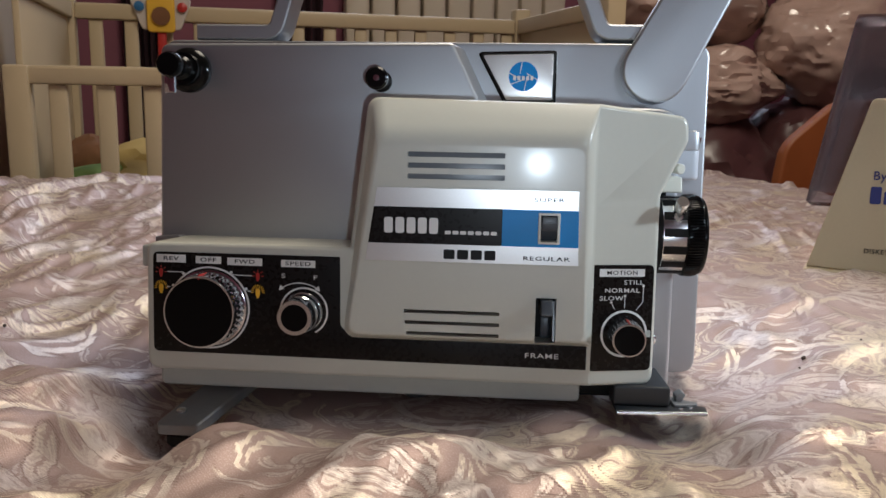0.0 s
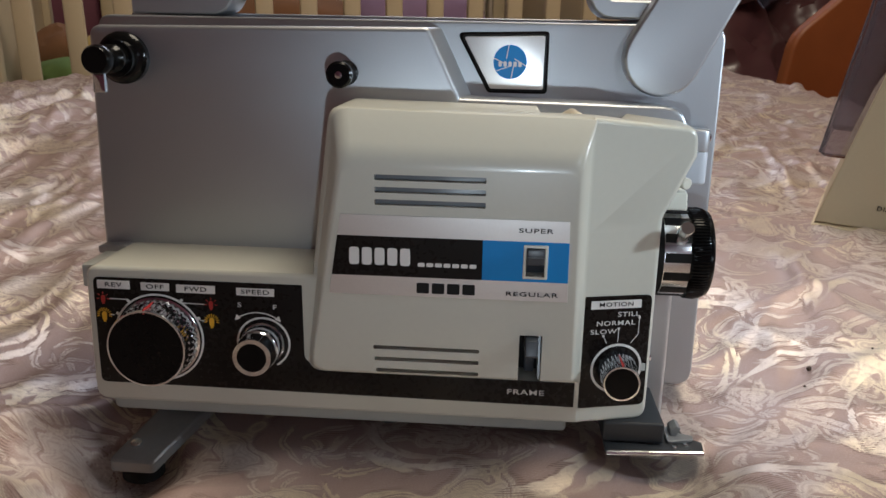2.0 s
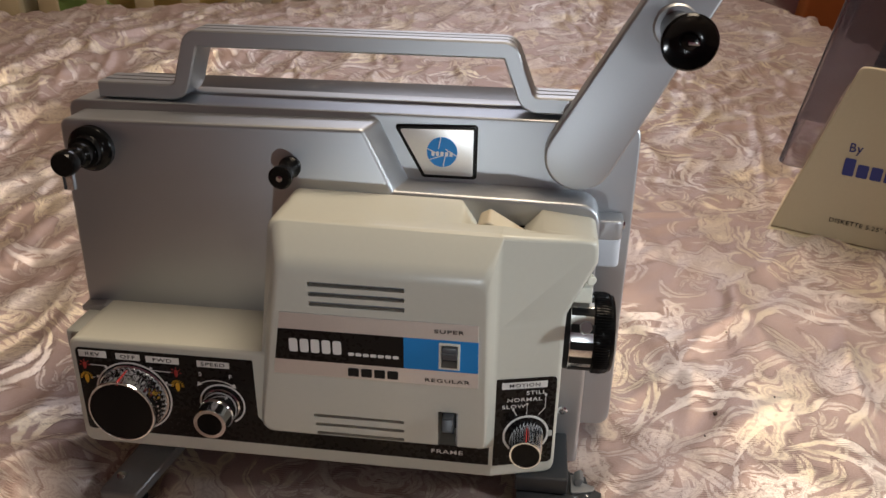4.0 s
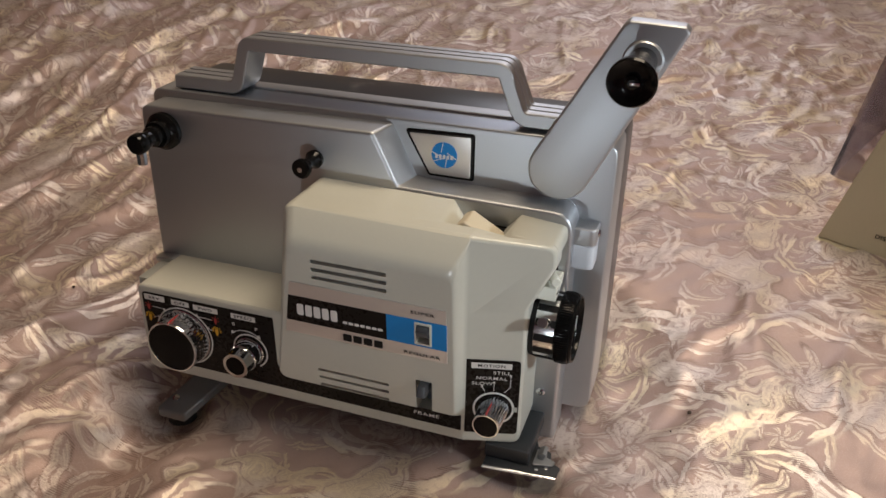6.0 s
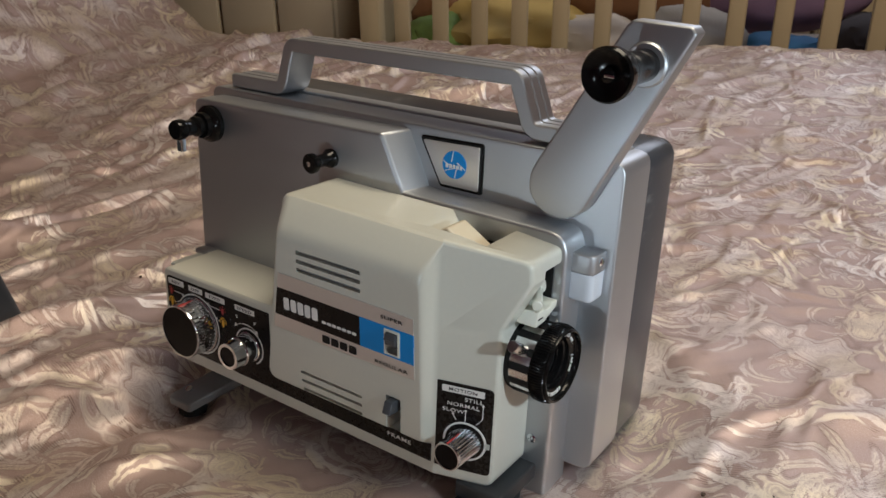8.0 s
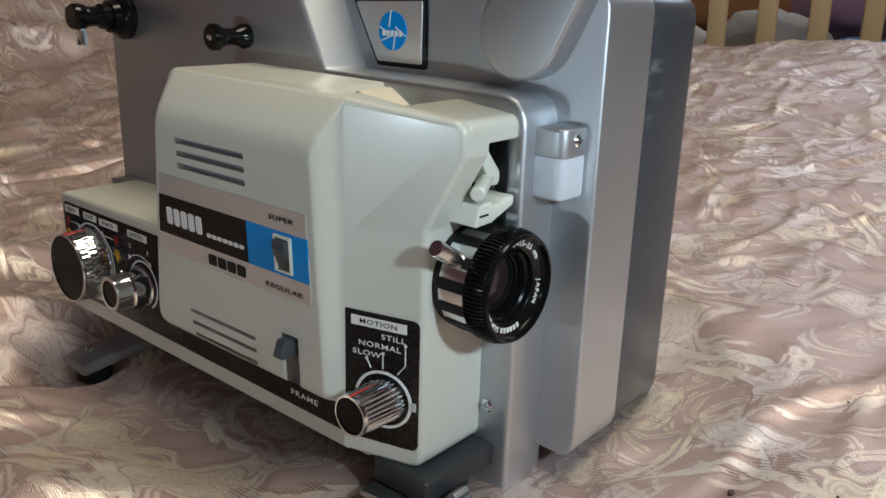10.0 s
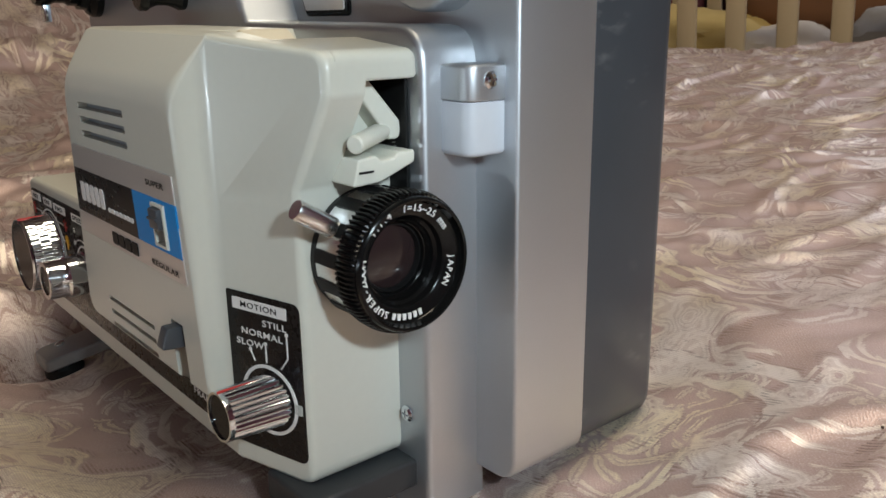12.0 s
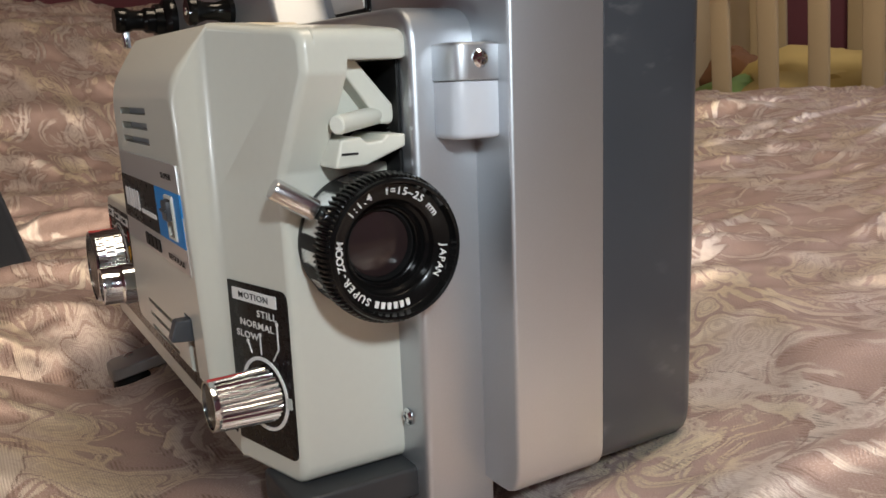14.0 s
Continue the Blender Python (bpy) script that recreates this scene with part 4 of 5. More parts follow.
# brand marks as plain blocks
for k in range(5):
    x = -0.0080 + k * 0.0055
    plate_piece("brand_block", rect(x, x + 0.0043, 0.1172, 0.1250), WHITE_INK, 0.0009, r=0.0012)
for k in range(7):
    x = 0.0216 + k * 0.0037
    plate_piece("brand_bar", rect(x, x + 0.0030, 0.1172, 0.1190), WHITE_INK, 0.0009, r=0.0006)
for k in range(4):
    x = 0.0212 + k * 0.0066
    plate_piece("model_block", rect(x, x + 0.0054, 0.1051, 0.1098), BLACK_INK, 0.0008, r=0.0006)

# film format switch in the blue band
sw = new("format_switch")
sw.parent, sw.matrix_basis = proj, on_label(0.0717, 0.1212)
tagged(sw, "film format slide switch")
frame_bm = boolean(block(-0.0052, 0.0052, -0.0075, 0.0075, -0.0060, 0.0014, 0.0004), [block(-0.0040, 0.0040, -0.0064, 0.0064, -0.02, 0.02, 0.0003)])
part("switch_frame", frame_bm, IVORY, sw, "pale grey switch frame")
part("switch_well", block(-0.0042, 0.0042, -0.0066, 0.0066, -0.0058, -0.0050, 0.0002), DARK_GREY, sw)
slider = block(-0.0037, 0.0037, -0.0008, 0.0060, -0.0048, 0.0030, 0.0006)
block(-0.0037, 0.0037, 0.0022, 0.0032, 0.0028, 0.0036, 0.0003, bm=slider)
part("slider", slider, LEVER_GREY, sw, "dark grey slider")

# framing lever in its slot
lever = new("framing_lever")
lever.parent = proj
tagged(lever, "grey framing lever in an upright slot")
part("slot_back", block(0.0655, 0.0775, 0.0105, 0.0115, 0.063, 0.088, 0.0002), BLACK_MATT, lever)
part("lever_tip", slab([(-0.0150, 0.0795), (0.006, 0.0775), (0.006, 0.0866), (-0.0125, 0.0866)], 0.0010, 0.0690, 0.0745, 0.0006, 0.0006,
                       place=lambda x, y, z: (y, x, z)), LEVER_GREY, lever, "grey plastic lever")
# added pale piece: its colour stands for light on the slot's inner wall
part("lit_slot_wall", slab([(-0.0045, 0.0655), (0.0105, 0.0655), (0.0105, 0.0850), (0.0, 0.0850)], 0.0003, 0.0752, 0.0762, place=lambda y, x, z: (x, y, z)), FOOT_SILVER, lever, "pale strip painted in for the lit inner wall of the slot")
part("lever_stem", block(0.0695, 0.0738, 0.004, 0.0075, 0.0655, 0.0760, 0.0005), LEVER_GREY, lever)

# ---- silver body behind ----
body_pts = [(-0.1440, 0.030), (0.1010, 0.030), (0.1010, 0.0205), (0.1418, 0.0205), (0.1418, 0.1830), (0.0350, 0.1845), (0.0195, 0.2165), (-0.1425, 0.2145)]
shell = slab(body_pts, [0.002, 0.0005, 0.0015, 0.002, 0.0125, 0.0012, 0.0035, 0.006], 0.0438, 0.0675, 0.0022, 0, steps=4,
             place=lambda x, y, z: (x + (0.22 * (y - 0.0438) if z > 0.1835 and x > 0.0 and x < 0.04 else 0), y, z))
part("gear_case", shell, SILVER, proj, "silver-grey painted gear case with sloping step")
rear_pts = [(-0.1480, 0.0360), (0.1598, 0.0360), (0.1598, 0.2200), (-0.1480, 0.2195)]
part("rear_case", slab(rear_pts, [0.008, 0.009, 0.008, 0.007], 0.0648, 0.0988, 0.0013, 0.0008), SILVER, proj, "silver-grey painted rear case")
back_pts = [(-0.1470, 0.0365), (0.1592, 0.0365), (0.1592, 0.2200), (-0.1470, 0.2195)]
part("back_cover", slab(back_pts, [0.010, 0.011, 0.012, 0.010], 0.0991, 0.1412, 0.0002, 0.006), DARK_GREY, proj, "smoked dark grey plastic back cover")
part("top_ridge", slab(rect(-0.1400, 0.1500, 0.2150, 0.2215), 0.002, 0.0865, 0.0983, 0.001, 0.001), SILVER, proj)


def screw(x, y, z, m, r=0.0028, parent=proj):
    head = lathe([(r, 0), (r, 0.0006), (r * 0.7, 0.0013), (0.0001, 0.0015)], Matrix(), 20)
    slot = [block(-r * 0.62, r * 0.62, -0.0003, 0.0003, 0.0007, 0.003, 0.0001), block(-0.0003, 0.0003, -r * 0.62, r * 0.62, 0.0007, 0.003, 0.0001)]
    return part("screw", boolean(head, slot), CHROME, parent, "cross-head chrome screw", Matrix.Translation((x, y, z)) @ m)


screw(0.1312, 0.0437, 0.0588, OUT)

# badge with its black surround
badge = new("badge")
badge.parent = proj
tagged(badge, "aluminium badge with round blue emblem in black surround")
bpts = [(0.0475, 0.1860), (0.0765, 0.1860), (0.0765, 0.2158), (0.0318, 0.2145)]
part("surround", slab(bpts, 0.0022, 0.0638, 0.0675, 0.0008, 0), BLACK, badge)
part("recess", slab(inset(bpts, 0.0011), 0.0016, 0.0633, 0.0660, 0.0003, 0), BLACK_MATT, badge)
part("badge_plate", slab(inset(bpts, 0.0021), 0.0010, 0.0628, 0.0660, 0.0002, 0), ALU, badge, "brushed aluminium badge plate")
part("emblem", lathe([(0.0081, 0), (0.0081, 0.0005), (0.0001, 0.0005)], Matrix.Translation((0.0580, 0.0629, 0.2010)) @ OUT, 48), BLUE_INK, badge, "round blue emblem")
for a in (95, 170, 215, 275, 345):
    c = Vector((math.cos(radians(a)), math.sin(radians(a))))
    d = Vector((-c.y, c.x)) * 0.00022
    p, q = Vector((0.0580, 0.2013)) + c * 0.0014 + d * 8, Vector((0.0580, 0.2013)) + c * 0.0081
    part("emblem_line", slab([p - d, q - d, q + d, p + d], 0.00002, 0.0621, 0.0626, seg=1), WHITE_INK, badge)
for k in range(5):
    x = 0.0524 + k * 0.0024
    part("brand_block", slab(rect(x, x + 0.0016, 0.1988, 0.2012), 0.0003, 0.0620, 0.0626, seg=1), WHITE_INK, badge)

# ---- carrying handle ----
def handle_loft():
    """Foot, riser, bar, riser, foot in x and z: one grooved section swept along the rounded line."""
    corners = [(-0.1310, 0.2248), (-0.0850, 0.2248), (-0.0765, 0.2538), (0.0908, 0.2538), (0.1015, 0.2265), (0.1275, 0.2265)]
    line = rounded(corners, [0, 0.008, 0.0055, 0.0055, 0.008, 0], 7)
    keep = [line[0]] + [q for p, q in zip(line, line[1:]) if (q - p).length > 1e-4]
    w = 0.0044
    top = [(0.0680, 0.0010), (0.0686, 0.0002), (0.0692, 0.0), (0.0746, 0.0), (0.0751, 0.0011), (0.0763, 0.0011), (0.0768, 0.0), (0.0826, 0.0), (0.0831, 0.0011),
           (0.0843, 0.0011), (0.0848, 0.0), (0.0900, 0.0), (0.0908, 0.0010)]
    low = [(0.0908, 0.0010), (0.0900, 0.0), (0.0692, 0.0), (0.0686, 0.0002), (0.0680, 0.0010)]
    lps = []
    for k, p in enumerate(keep):
        d = (keep[min(k + 1, len(keep) - 1)] - keep[max(k - 1, 0)]).normalized()
        n = Vector((-d.y, d.x))
        ringp = [(p + n * (w - cut), y) for y, cut in top] + [(p - n * (w - cut), y) for y, cut in low]
        lps.append([Vector((q.x, y, q.y)) for q, y in ringp])
    return skin(bmesh.new(), lps)


part("carrying_handle", handle_loft(), SILVER, proj, "silver ribbed carrying handle")

# ---- supply arm with its spindle ----
arm = new("reel_arm")
arm.parent = proj
tagged(arm, "silver-grey swing-out reel arm")
ang = math.atan2(0.0835, 0.0445)
cx, cz, rr = 0.1290, 0.2045, 0.0178
pts = []
for k in range(13):
    a = ang + math.pi / 2 + math.pi * k / 12
    pts.append((cx + rr * math.cos(a), cz + rr * math.sin(a)))
pts += [(0.1895, 0.2865), (0.1870, 0.2895), (0.1590, 0.2905), (0.1560, 0.2880)]
part("arm_plate", slab(pts, [0.0001] * 13 + [0.0015, 0.002, 0.002, 0.0015], 0.0535, 0.0655, 0.0016, 0.0008, seg=2), SILVER, arm)


def spindle(name, at, profile, label, mat=BLACK, parent=proj, segs=36):
    return part(name, lathe(profile, Matrix.Translation(at) @ OUT, segs), mat, parent, label)


spindle("spindle_ring", (0.1680, 0.0538, 0.2710), [(0.0106, 0), (0.0106, 0.0022), (0.0098, 0.0032), (0.0072, 0.0032)], "", SILVER, arm)
spindle("reel_spindle", (0.1680, 0.0505, 0.2710), [(0.0076, 0), (0.0076, 0.014), (0.0080, 0.021), (0.0100, 0.030), (0.0117, 0.035), (0.0121, 0.0405), (0.0112, 0.0420),
        (0.0085, 0.0398), (0.0050, 0.0385), (0.0005, 0.0385)], "glossy black cupped reel spindle", BLACK, arm)
spindle("spindle_core", (0.1680, 0.0125, 0.2710), [(0.0034, 0), (0.0034, 0.0026), (0.0018, 0.0036), (0.0002, 0.0036)], "", BLACK, arm, 12)
part("spindle_key", block(0.1672, 0.1720, 0.0085, 0.0120, 0.2700, 0.2715, 0.0004), CHROME, arm)

# take-up spindle at the other end
take = new("take_up_spindle")
take.parent = proj
tagged(take, "black take-up reel spindle with metal catch")
spindle("hub", (-0.1255, 0.0445, 0.1995), [(0.0122, 0), (0.0122, 0.004), (0.0108, 0.0062), (0.0088, 0.0072), (0.0084, 0.011)], "", BLACK, take)
spindle("shaft", (-0.1255, 0.0350, 0.1995), [(0.0068, 0), (0.0066, 0.006), (0.0052, 0.008), (0.0052, 0.013), (0.0060, 0.0145), (0.0066, 0.0160), (0.0066, 0.0205), (0.0058, 0.0220), (0.0002, 0.0220)],
        "", BLACK, take)
part("catch", block(-0.1288, -0.1232, 0.0165, 0.0200, 0.1850, 0.1945, 0.0006), CHROME, take, "small chrome catch")

# film roller
roller = spindle("film_roller", (-0.0185, 0.0445, 0.1950), [(0.0056, 0), (0.0058, 0.003), (0.0048, 0.0048), (0.0038, 0.0080), (0.0038, 0.0125), (0.0050, 0.0155),
        (0.0060, 0.0170), (0.0060, 0.0195), (0.0050, 0.0205), (0.0002, 0.0205)], "black waisted film guide roller")
spindle("roller_pin", (-0.0185, 0.0243, 0.1950), [(0.0018, 0), (0.0016, 0.0008), (0.0002, 0.001)], "", CHROME, roller, 14)

# hinge tab at the low end of the control box
part("hinge_tab", slab([(-0.1430, 0.1045), (-0.1240, 0.1045), (-0.1240, 0.1065), (-0.1300, 0.1090), (-0.1430, 0.1080)], 0.001, 0.0360, 0.0440, 0.0005, 0.0005), SILVER, proj)
part("side_lug", block(-0.1400, -0.1315, 0.012, 0.043, 0.094, 0.1055, 0.0015), CREAM_LOW, proj)

# ---- zoom lens ----
AX = Matrix.Translation((0.1260, 0.0322, 0.1170)) @ Matrix.Rotation(radians(90), 4, "Y") @ Matrix.Scale(0.973, 4)      # local z along +x
lens = new("zoom_lens")
lens.parent, lens.matrix_basis = proj, AX
tagged(lens, "black and chrome zoom projection lens with milled ring")
I4 = Matrix()
part("barrel", lathe([(0.0160, -0.006), (0.0160, 0.001), (0.0200, 0.003), (0.0205, 0.0045), (0.0205, 0.0160), (0.0195, 0.0170), (0.0150, 0.0172), (0.0150, 0.0060)], I4, 72, close=False), SATIN_CHROME, lens, "bright metal barrel")
for k in range(14):
    a0, a1 = radians(360 / 14 * k), radians(360 / 14 * (k + 0.46))
    bm = bmesh.new()
    lps = []
    for h in (0.0042, 0.0162):
        lp = []
        for s in range(5):
            a = a0 + (a1 - a0) * s / 4
            lp.append(Vector((0.0209 * math.cos(a), 0.0209 * math.sin(a), h)))
        for s in range(4, -1, -1):
            a = a0 + (a1 - a0) * s / 4
            lp.append(Vector((0.0203 * math.cos(a), 0.0203 * math.sin(a), h)))
        lps.append(lp)
    part("black_stripe", skin(bm, lps), BLACK_MATT, lens)
part("barrel_back", lathe([(0.0190, 0.0), (0.0200, 0.0006), (0.0206, 0.0038), (0.0195, 0.0042)], I4, 64), BLACK_MATT, lens)
part("milled_ring", fluted([(0.0205, 0.0158, 0), (0.0219, 0.0168, 1), (0.0221, 0.0215, 1), (0.0213, 0.0245, 0.9), (0.0200, 0.0252, 0), (0.0192, 0.0240, 0), (0.0192, 0.0170, 0)], I4, 84, 0.0009, per=4, closed=False), BLACK, lens, "black milled focus ring")
part("front_ring", lathe([(0.0203, 0.0245), (0.0206, 0.0257), (0.0203, 0.0265), (0.0197, 0.0269), (0.0191, 0.0266), (0.0188, 0.0241), (0.0184, 0.0236), (0.0146, 0.0227),
        (0.0140, 0.0221), (0.0136, 0.0201), (0.0127, 0.0193), (0.0123, 0.0172), (0.0112, 0.0165), (0.0107, 0.0140), (0.0104, 0.0120)], I4, 72, close=False), BLACK, lens, "engraved black front ring")
part("inner_ring", lathe([(0.0126, 0.0174), (0.0126, 0.0183), (0.0119, 0.0185), (0.0115, 0.0168)], I4, 64, close=False), BLACK, lens)
part("retaining_ring", lathe([(0.0110, 0.0140), (0.0108, 0.0153), (0.0102, 0.0154), (0.0098, 0.0138)], I4, 64, close=False), BLACK_MATT, lens)
part("glass", lathe([(0.0108, 0.0110), (0.0106, 0.0125), (0.0098, 0.0137), (0.0060, 0.0149), (0.0025, 0.0154), (0.0001, 0.0155)], I4, 64), LENS, lens, "dark coated front glass")


def round_words(text, r, a_mid, height, step, parent, mat=WHITE_INK, inward=True):
    """Letters set round the lens front; angles clockwise from the top as seen from the front."""
    bm = bmesh.new()
    n = len(text)
    for k, ch in enumerate(text):
        if ch == " ":
            continue
        a = radians(a_mid + (k - (n - 1) / 2) * step)
        # seen from +x: right is +y of the projector, up is +z
        px, pz = r * math.sin(a), r * math.cos(a)
        right, up = Vector((0, math.cos(a), -math.sin(a))), Vector((0, math.sin(a), math.cos(a)))
        m = Matrix(((right.x, up.x, 1, 0.0230), (right.y, up.y, 0, px), (right.z, up.z, 0, pz), (0, 0, 0, 1)))
        if ch == "#":
            h = height / 2
            bm2 = bmesh.new()
            bmesh.ops.create_cube(bm2, size=1)
            me = bpy.data.meshes.new("work")
            bm2.to_mesh(me)
            bm2.free()
            me.transform(m @ Matrix.Diagonal((height * 0.62, height, 0.0010, 1)))
            bm.from_mesh(me)
            bpy.data.meshes.remove(me)
        else:
            words(ch, height, m, 1.0, 0.0005, bm)
    ob = new("lettering", mesh_of("lettering", crisp(bm), mat))
    ob.parent = parent
    ob.matrix_basis = Matrix.Rotation(radians(-90), 4, "Y")
    return ob


round_words("f=15~25 mm", 0.0166, 26, 0.0021, 6.6, lens)
round_words("1:1.4", 0.0166, -36, 0.0021, 6.2, lens)
round_words("SUPER-ZOOM", 0.0166, 246, 0.0021, 7.6, lens)
round_words("######", 0.0166, 184, 0.0019, 7.0, lens)
round_words("JAPAN", 0.0166, 108, 0.0020, 7.2, lens)
pin = part("focus_pin", tube([(0, 0, 0), (0, 0, 0.005)], 0.0019, segs=16), SATIN_CHROME, proj, "chrome focusing pin", Matrix.Translation((0.1370, 0.0180, 0.1262)) @ Vector((-0.03, -0.85, 0.53)).to_track_quat("Z", "Y").to_matrix().to_4x4())
part("pin_head", lathe([(0.0020, 0.003), (0.0031, 0.0042), (0.0031, 0.0168), (0.0028, 0.0175), (0.0002, 0.0175)], I4, 24), SATIN_CHROME, pin)

# film gate parts in the open corner above the lens
gate = new("film_gate")
gate.parent = proj
tagged(gate, "ivory plastic film gate guides above the lens")
def gate_piece(name, pts, radius, x0, x1, label=""):
    return part(name, slab(pts, radius, x0, x1, 0.0008, 0.0008, place=lambda y, x, z: (x, y, z)), IVORY, gate, label)


gate_piece("gate_web", [(0.0235, 0.1690), (0.0225, 0.1515), (0.0400, 0.1515)], 0.0008, 0.1180, 0.1250)
gate_piece("gate_arm", [(0.0245, 0.1692), (0.0385, 0.1505), (0.0420, 0.1503), (0.0434, 0.1530), (0.0425, 0.1560), (0.0310, 0.1692)], [0.0004, 0.001, 0.002, 0.002, 0.002, 0.0004], 0.1235, 0.1325)
a0, a1 = Vector((0.1385, 0.0222, 0.1512)), Vector((0.1300, 0.0380, 0.1530))
part("gate_roller", lathe([(0.0022, -0.0004), (0.0027, 0.0), (0.0027, (a1 - a0).length)], Matrix.Translation(a0) @ (a1 - a0).to_track_quat("Z", "Y").to_matrix().to_4x4(), 24), IVORY, gate)
gate_piece("gate_foot", [(0.0205, 0.1392), (0.0300, 0.1396), (0.0425, 0.1442), (0.0428, 0.1478), (0.0370, 0.1478), (0.0350, 0.1462), (0.0305, 0.1460), (0.0285, 0.1476), (0.0225, 0.1470)],
           0.0009, 0.1160, 0.1395)
part("gate_slot", block(0.1388, 0.1398, 0.0225, 0.0275, 0.1428, 0.1435, 0.0001), BLACK_MATT, gate)
part("spring", tube([(0.1300 + 0.0008 * math.cos(k * 1.2), 0.0425 + 0.0008 * math.sin(k * 1.2), 0.1470 + 0.00022 * k) for k in range(42)], 0.0002, segs=5), CHROME, gate)

# film guide block in the roof inlet
part("inlet_guide", slab([(0.0790, 0.1700), (0.1070, 0.1690), (0.1040, 0.1725), (0.0865, 0.1828), (0.0815, 0.1800)], [0.0005, 0.0005, 0.003, 0.003, 0.003], 0.0150, 0.0330, 0.0014, 0.0014),
     TAN, proj, "tan film guide in the roof inlet")

# exciter lamp window on the side
sidebox = new("side_lamp")
sidebox.parent = proj
tagged(sidebox, "side lamp with silver cap and milky window")
box_plan = [(0.1410, 0.0508), (0.1545, 0.0508), (0.1545, 0.0655), (0.1410, 0.0655)]
part("lamp_cap", slab(box_plan, [0.0005, 0.0048, 0.0003, 0.0003], 0.1618, 0.1722, 0.0004, 0.0012, place=lambda x, z, y: (x, y, z)), SILVER, sidebox)
part("milky_window", slab(inset(box_plan, 0.0003), [0.0005, 0.0045, 0.0003, 0.0003], 0.1456, 0.1616, 0.0018, 0.0003, place=lambda x, z, y: (x, y, z)), MILKY, sidebox, "milky white plastic window")
screw(0.1544, 0.0588, 0.1677, Matrix.Rotation(radians(90), 4, "Y"), 0.0026, sidebox)

# ---- feet ----
foot = new("tilt_foot")
foot.parent = proj
tagged(foot, "grey metal tilt foot with rubber pad")
toe = [(-0.1235, -0.0120), (-0.1010, -0.0120), (-0.0790, 0.0420), (-0.1040, 0.0420)]
bm = bmesh.new()
lps = []
for k, d in ((0, 0.0008), (0.0008, 0.0), (0.0055, 0.0), (0.0063, 0.0008)):
    lps.append([Vector((p[0], p[1], 0.0110 + k + 0.33 * (p[1] + 0.012))) for p in rounded(inset(toe, d), [0.003, 0.003, 0.001, 0.001])])
skin(bm, lps)
part("foot_bar", bm, FOOT_SILVER, foot, "cast grey metal bar")
part("rubber_pad", lathe([(0.0085, 0), (0.0098, 0.0012), (0.0098, 0.006), (0.0080, 0.0085)], Matrix.Translation((-0.1110, -0.0010, 0.0040)), 28), BLACK_MATT, foot, "black rubber pad")
part("rivet", lathe([(0.0028, 0), (0.0026, 0.0012), (0.0012, 0.0018), (0.0001, 0.0018)], Matrix.Translation((-0.1135, -0.0010, 0.0205)) @ pose(0, 0, 0, 18, 0, 0), 20), CHROME, foot)

base = new("base_foot")
base.parent = proj
tagged(base, "dark grey base block with steel clip plate")
part("foot_block", slab([(0.1070, 0.0330), (0.1350, 0.0330), (0.1350, 0.0430), (0.1070, 0.0430)], 0.0016, 0.0030, 0.0440, 0.0012, 0), FOOT_GREY, base)
clip = slab([(0.1080, -0.0045), (0.1525, -0.0010), (0.1535, 0.0080), (0.1470, 0.0120), (0.1455, 0.0200), (0.1370, 0.0230), (0.1340, 0.0300), (0.1080, 0.0300)], 0.0012, 0.0304, 0.0325, 0.0004, 0.0004,
            place=lambda x, y, z: (x, z, y))
plate_ob = part("clip_plate", clip, FOOT_GREY, base, "thin bent steel plate")
part("clip_edge", tube([(0.1082, -0.0046, 0.0314), (0.1523, -0.0012, 0.0314)], 0.0011, segs=8), SATIN_CHROME, plate_ob, "bright worn plate edge")
part("clip_tongue", slab([(0.1370, 0.0040), (0.1490, 0.0070), (0.1500, 0.0110), (0.1440, 0.0130), (0.1430, 0.0200), (0.1370, 0.0190)], 0.0012, 0.0327, 0.0341, 0.0003, 0.0003,
                         place=lambda x, y, z: (x, z, y)), FOOT_SILVER, plate_ob)
part("clip_hook", slab([(0.1395, 0.0338), (0.1420, 0.0338), (0.1440, 0.0378), (0.1420, 0.0390), (0.1390, 0.0370)], 0.0006, 0.0100, 0.0180, 0.0004, 0.0004), FOOT_SILVER, plate_ob)
for x, y in ((0.1455, 0.0045), (0.1400, 0.0015)):
    part("rivet", lathe([(0.0013, 0), (0.0012, 0.0006), (0.0001, 0.0009)], Matrix.Translation((x, y, 0.0325)), 14), SATIN_CHROME, plate_ob)
part("middle_foot", lathe([(0.0058, 0), (0.007, 0.0012), (0.007, 0.007)], Matrix.Translation((0.005, 0.026, 0.0275)), 20), FOOT_GREY, proj)
part("under_tray", block(-0.1300, 0.1300, 0.0300, 0.1350, 0.0300, 0.0380, 0.001), BLACK_MATT, proj)

# ---- other things on the bed ----
BEIGE = material("beige_plastic", (0.50, 0.415, 0.27), 0.5, vary=0.05, bump=0.1)
SMOKE = bpy.data.materials.new("smoked_acrylic")
SMOKE.use_nodes = True
sb = SMOKE.node_tree.nodes["Principled BSDF"]
sb.inputs["Base Color"].default_value = (0.50, 0.46, 0.50, 1)
sb.inputs["Transmission Weight"].default_value = 0.92
sb.inputs["Roughness"].default_value, sb.inputs["IOR"].default_value = 0.06, 1.15
NAVY_INK = material("navy_print", (0.02, 0.03, 0.16), 0.5, vary=0.05)
PAPER = material("white_card", (0.62, 0.60, 0.56), 0.7, vary=0.06)

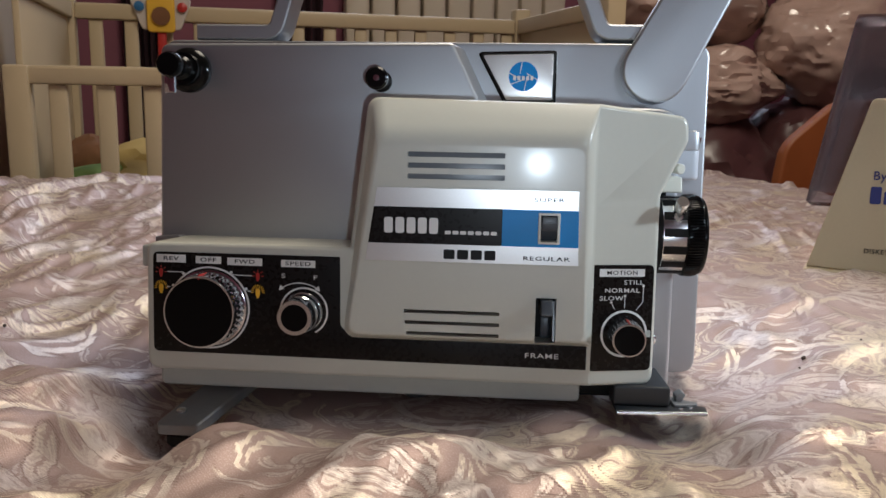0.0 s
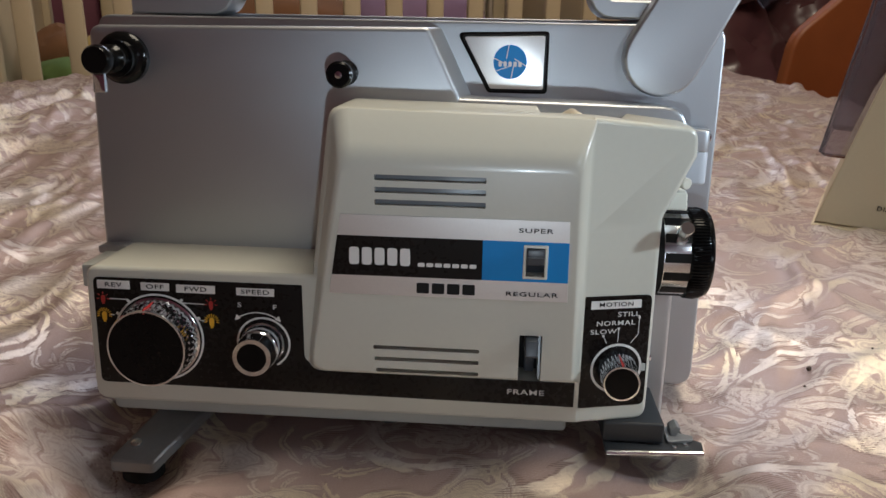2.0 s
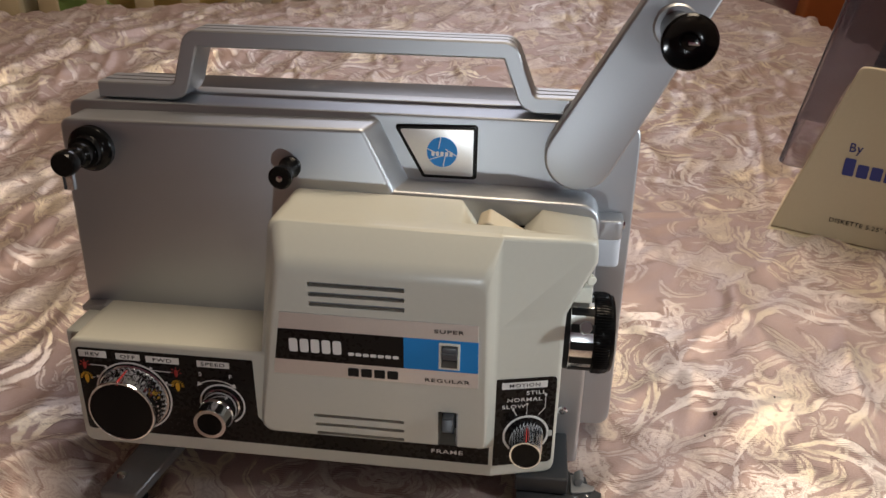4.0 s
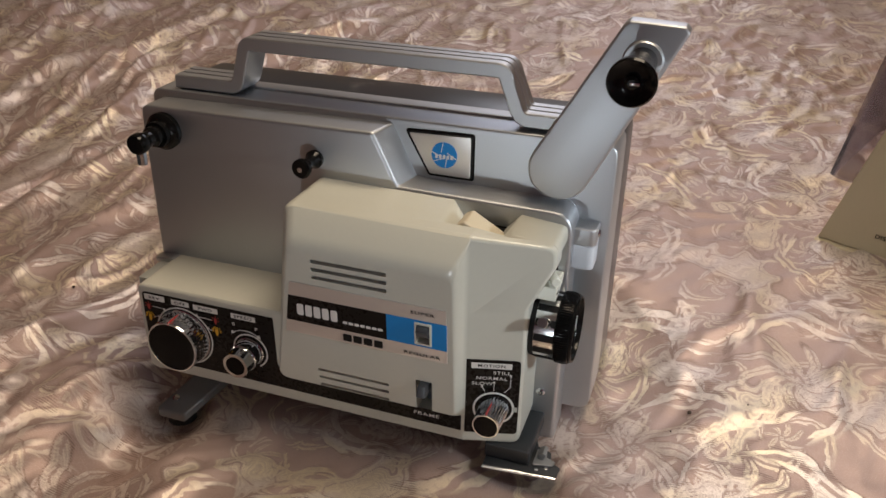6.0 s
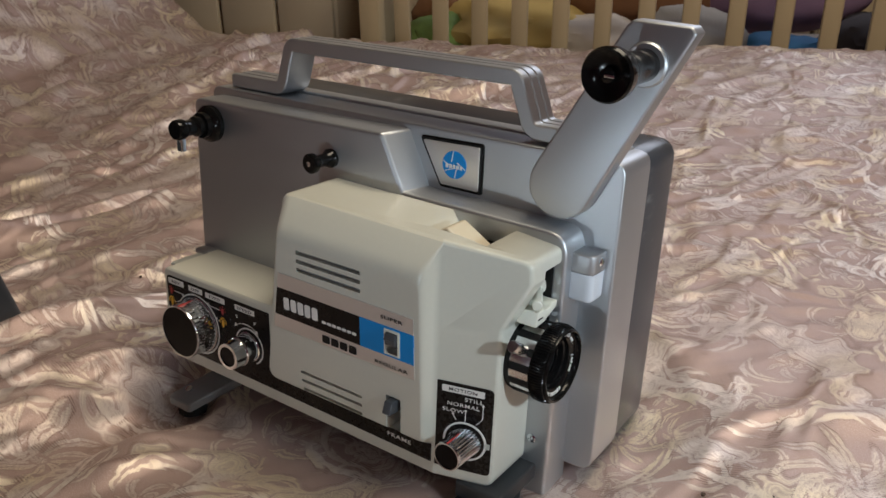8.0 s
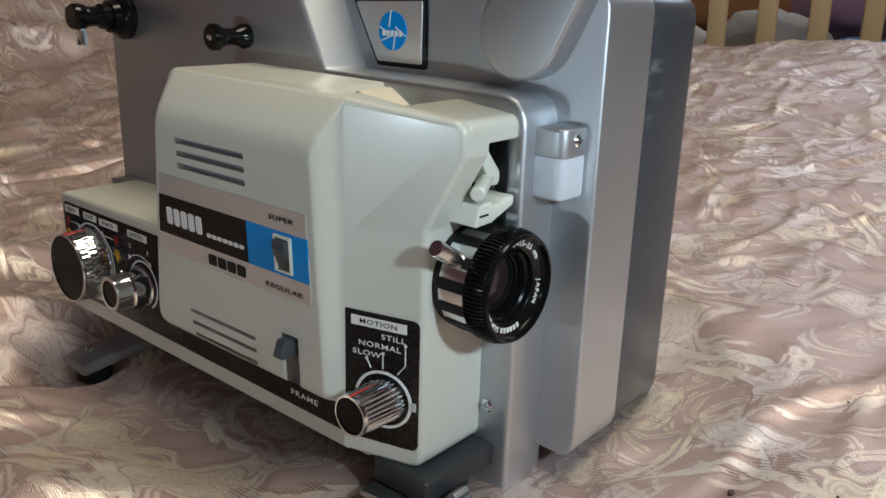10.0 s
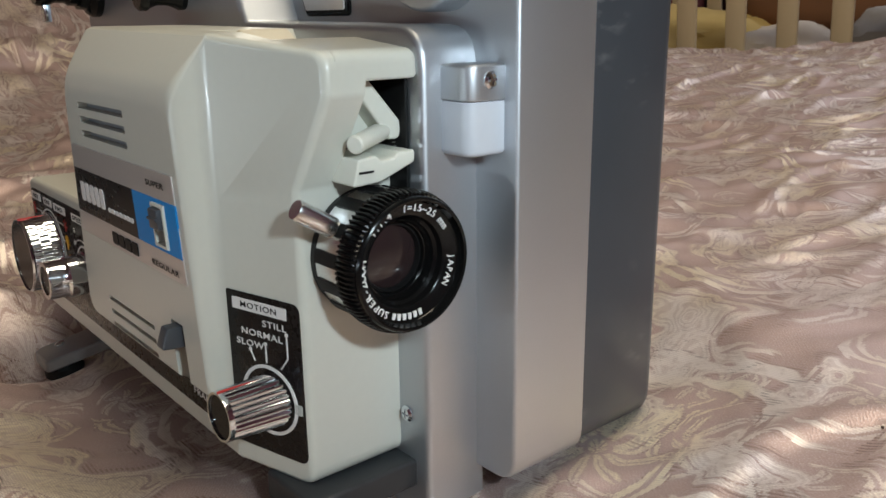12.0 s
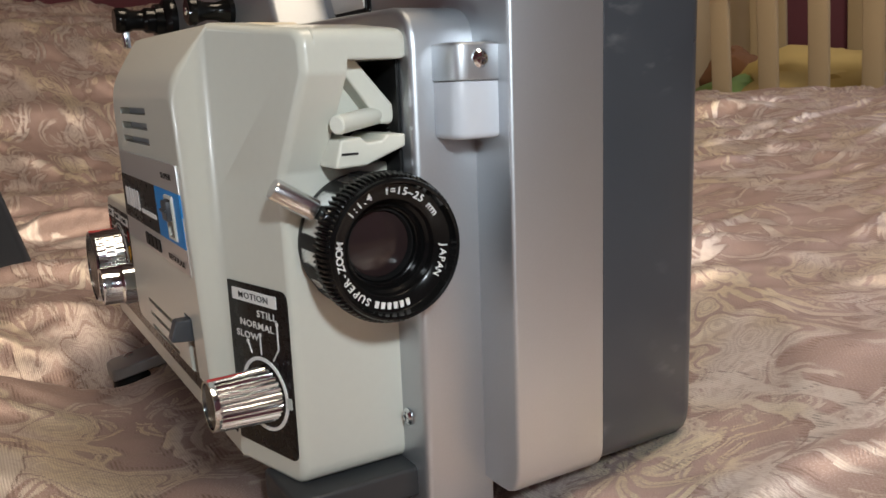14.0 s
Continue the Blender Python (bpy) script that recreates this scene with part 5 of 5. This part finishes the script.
# diskette box: its front foot corner at the origin, width along x, depth along y
BOX_AT = pose(0.3045, 0.3165, 0.002, 0, 0, -24)
dbox = thing("diskette_box", "beige diskette storage box with smoked flip lid standing on the bedspread", "storage box", BOX_AT)
W, D = 0.175, 0.130
SL = 0.037          # the sides lean in towards the top


def tapered(z0, z1, y0, y1, d0, d1, r=0.004):
    """A box that narrows upwards: inset d0 at z0 and d1 at z1 on both sides."""
    bm = bmesh.new()
    lps = []
    for z, d, k in ((z0, d0, r), (z0 + r, d0, 0), (z1 - r, d1, 0), (z1, d1, r)):
        lps.append([Vector((p[0], p[1], z)) for p in rounded(inset([(d, y0), (W - d, y0), (W - d, y1), (d, y1)], k), 0.004, 3)])
    return skin(bm, lps)


front = slab([(0.0, 0.010), (W, 0.010), (W - SL, 0.150), (SL, 0.150)], [0.001, 0.001, 0.006, 0.006], 0.0, 0.004, 0.001, 0.0005)
part("front_panel", front, BEIGE, dbox)
part("foot_tray", block(-0.002, W + 0.002, -0.004, D, 0.0, 0.009, 0.002), BEIGE, dbox)
part("side_panel", slab([(0.004, 0.010), (D, 0.010), (D, 0.100), (0.004, 0.135)], 0.001, 0.0, 0.003, 0.0005, 0.0005, place=lambda x, y, z: (y + SL * (z - 0.01) / 0.140, x, z)), BEIGE, dbox)
part("side_panel", slab([(0.004, 0.010), (D, 0.010), (D, 0.100), (0.004, 0.135)], 0.001, 0.0, 0.003, 0.0005, 0.0005, place=lambda x, y, z: (W - y - SL * (z - 0.01) / 0.140, x, z)), BEIGE, dbox)
part("rubber_foot", block(0.0, 0.008, 0.0, 0.010, -0.004, 0.001, 0.001), BLACK_MATT, dbox)
shell = boolean(tapered(0.060, 0.214, 0.006, D + 0.004, -0.006, 0.018), [tapered(0.035, 0.2105, 0.0095, D, -0.0075, 0.0210)])
lid = part("lid", shell, SMOKE, dbox, "smoked see-through lid")
lid.visible_shadow = False
part("lid_rim", slab([(0.018, 0.206), (W - 0.018, 0.206), (W - 0.020, 0.2155), (0.020, 0.2155)], 0.002, 0.004, 0.008, 0.0005, 0.0005), SMOKE, dbox)
part("lettering", words("By", 0.0070, facing(0.048, -0.0006, 0.0885), 0.9), NAVY_INK, dbox)
for k in range(8):
    x0 = 0.0425 + k * 0.0098
    part("brand_block", slab(rect(x0, x0 + 0.0080, 0.0660, 0.0800 if k == 0 else 0.0765), 0.0012, -0.0006, 0.001, seg=2), NAVY_INK, dbox)
part("lettering", words('DISKETTE 5.25" D', 0.0036, facing(0.042, -0.0006, 0.0270), 1.0, centre=False), BLACK_INK, dbox)
for k in range(9):
    y0 = 0.016 + k * 0.0115
    d = thing("diskette", "square diskette in a paper sleeve inside the storage box", "diskette", BOX_AT @ Matrix.Translation((W / 2, y0, 0.011)) @ pose(0, 0, 0, -7, 0, 0), "diskettes in the box")
    part("sleeve", block(-0.047, 0.047, 0, 0.0022, 0, 0.118, 0.0005), PAPER if k % 3 else BLACK_MATT, d)
    part("jacket", block(-0.044, 0.044, 0.0005, 0.0017, 0.1, 0.137, 0.0004), BLACK_MATT, d)

# dark tapered case at the other side
case = thing("equipment_case", "dark grey tapered plastic equipment case on the bedspread", "case", pose(-0.262, -0.021, -0.02, 0, 0, 8))
bm = bmesh.new()
lps = []
for z, d in ((0, 0.003), (0.003, 0), (0.150, 0.022), (0.156, 0.027)):
    lps.append([Vector((p[0], p[1], z)) for p in rounded(inset([(-0.16, -0.14), (0, -0.14), (0, 0), (-0.16, 0)], d), 0.006, 4)])
part("shell", skin(bm, lps), DARK_GREY, case)
part("base_plate", block(-0.165, 0.004, -0.145, 0.004, -0.004, 0.004, 0.002), BLACK_MATT, case)


# a few crumbs on the cloth
CRUMB = material("dark_crumb", (0.05, 0.03, 0.02), 0.8, vary=0.2)
for x, y, rad0 in ((0.2225, 0.0760, 0.0013), (0.2130, 0.0540, 0.0007), (0.2560, 0.0830, 0.0006), (-0.2480, 0.0650, 0.0011), (0.2400, 0.1500, 0.0005)):
    near_v = CLOTH_AT[np.argmin((CLOTH_AT[:, 0] - x) ** 2 + (CLOTH_AT[:, 1] - y) ** 2)]
    bm = bmesh.new()
    bmesh.ops.create_icosphere(bm, subdivisions=2, radius=rad0)
    for vt in bm.verts:
        vt.co *= 1 + 0.35 * noise.noise(vt.co * 1500)
    solid("crumb", bm, CRUMB, "tiny dark crumb lying on the bedspread", "crumb", Matrix.Translation((x, y, float(near_v[2]) + rad0 * 0.5)), "crumbs on the cloth")
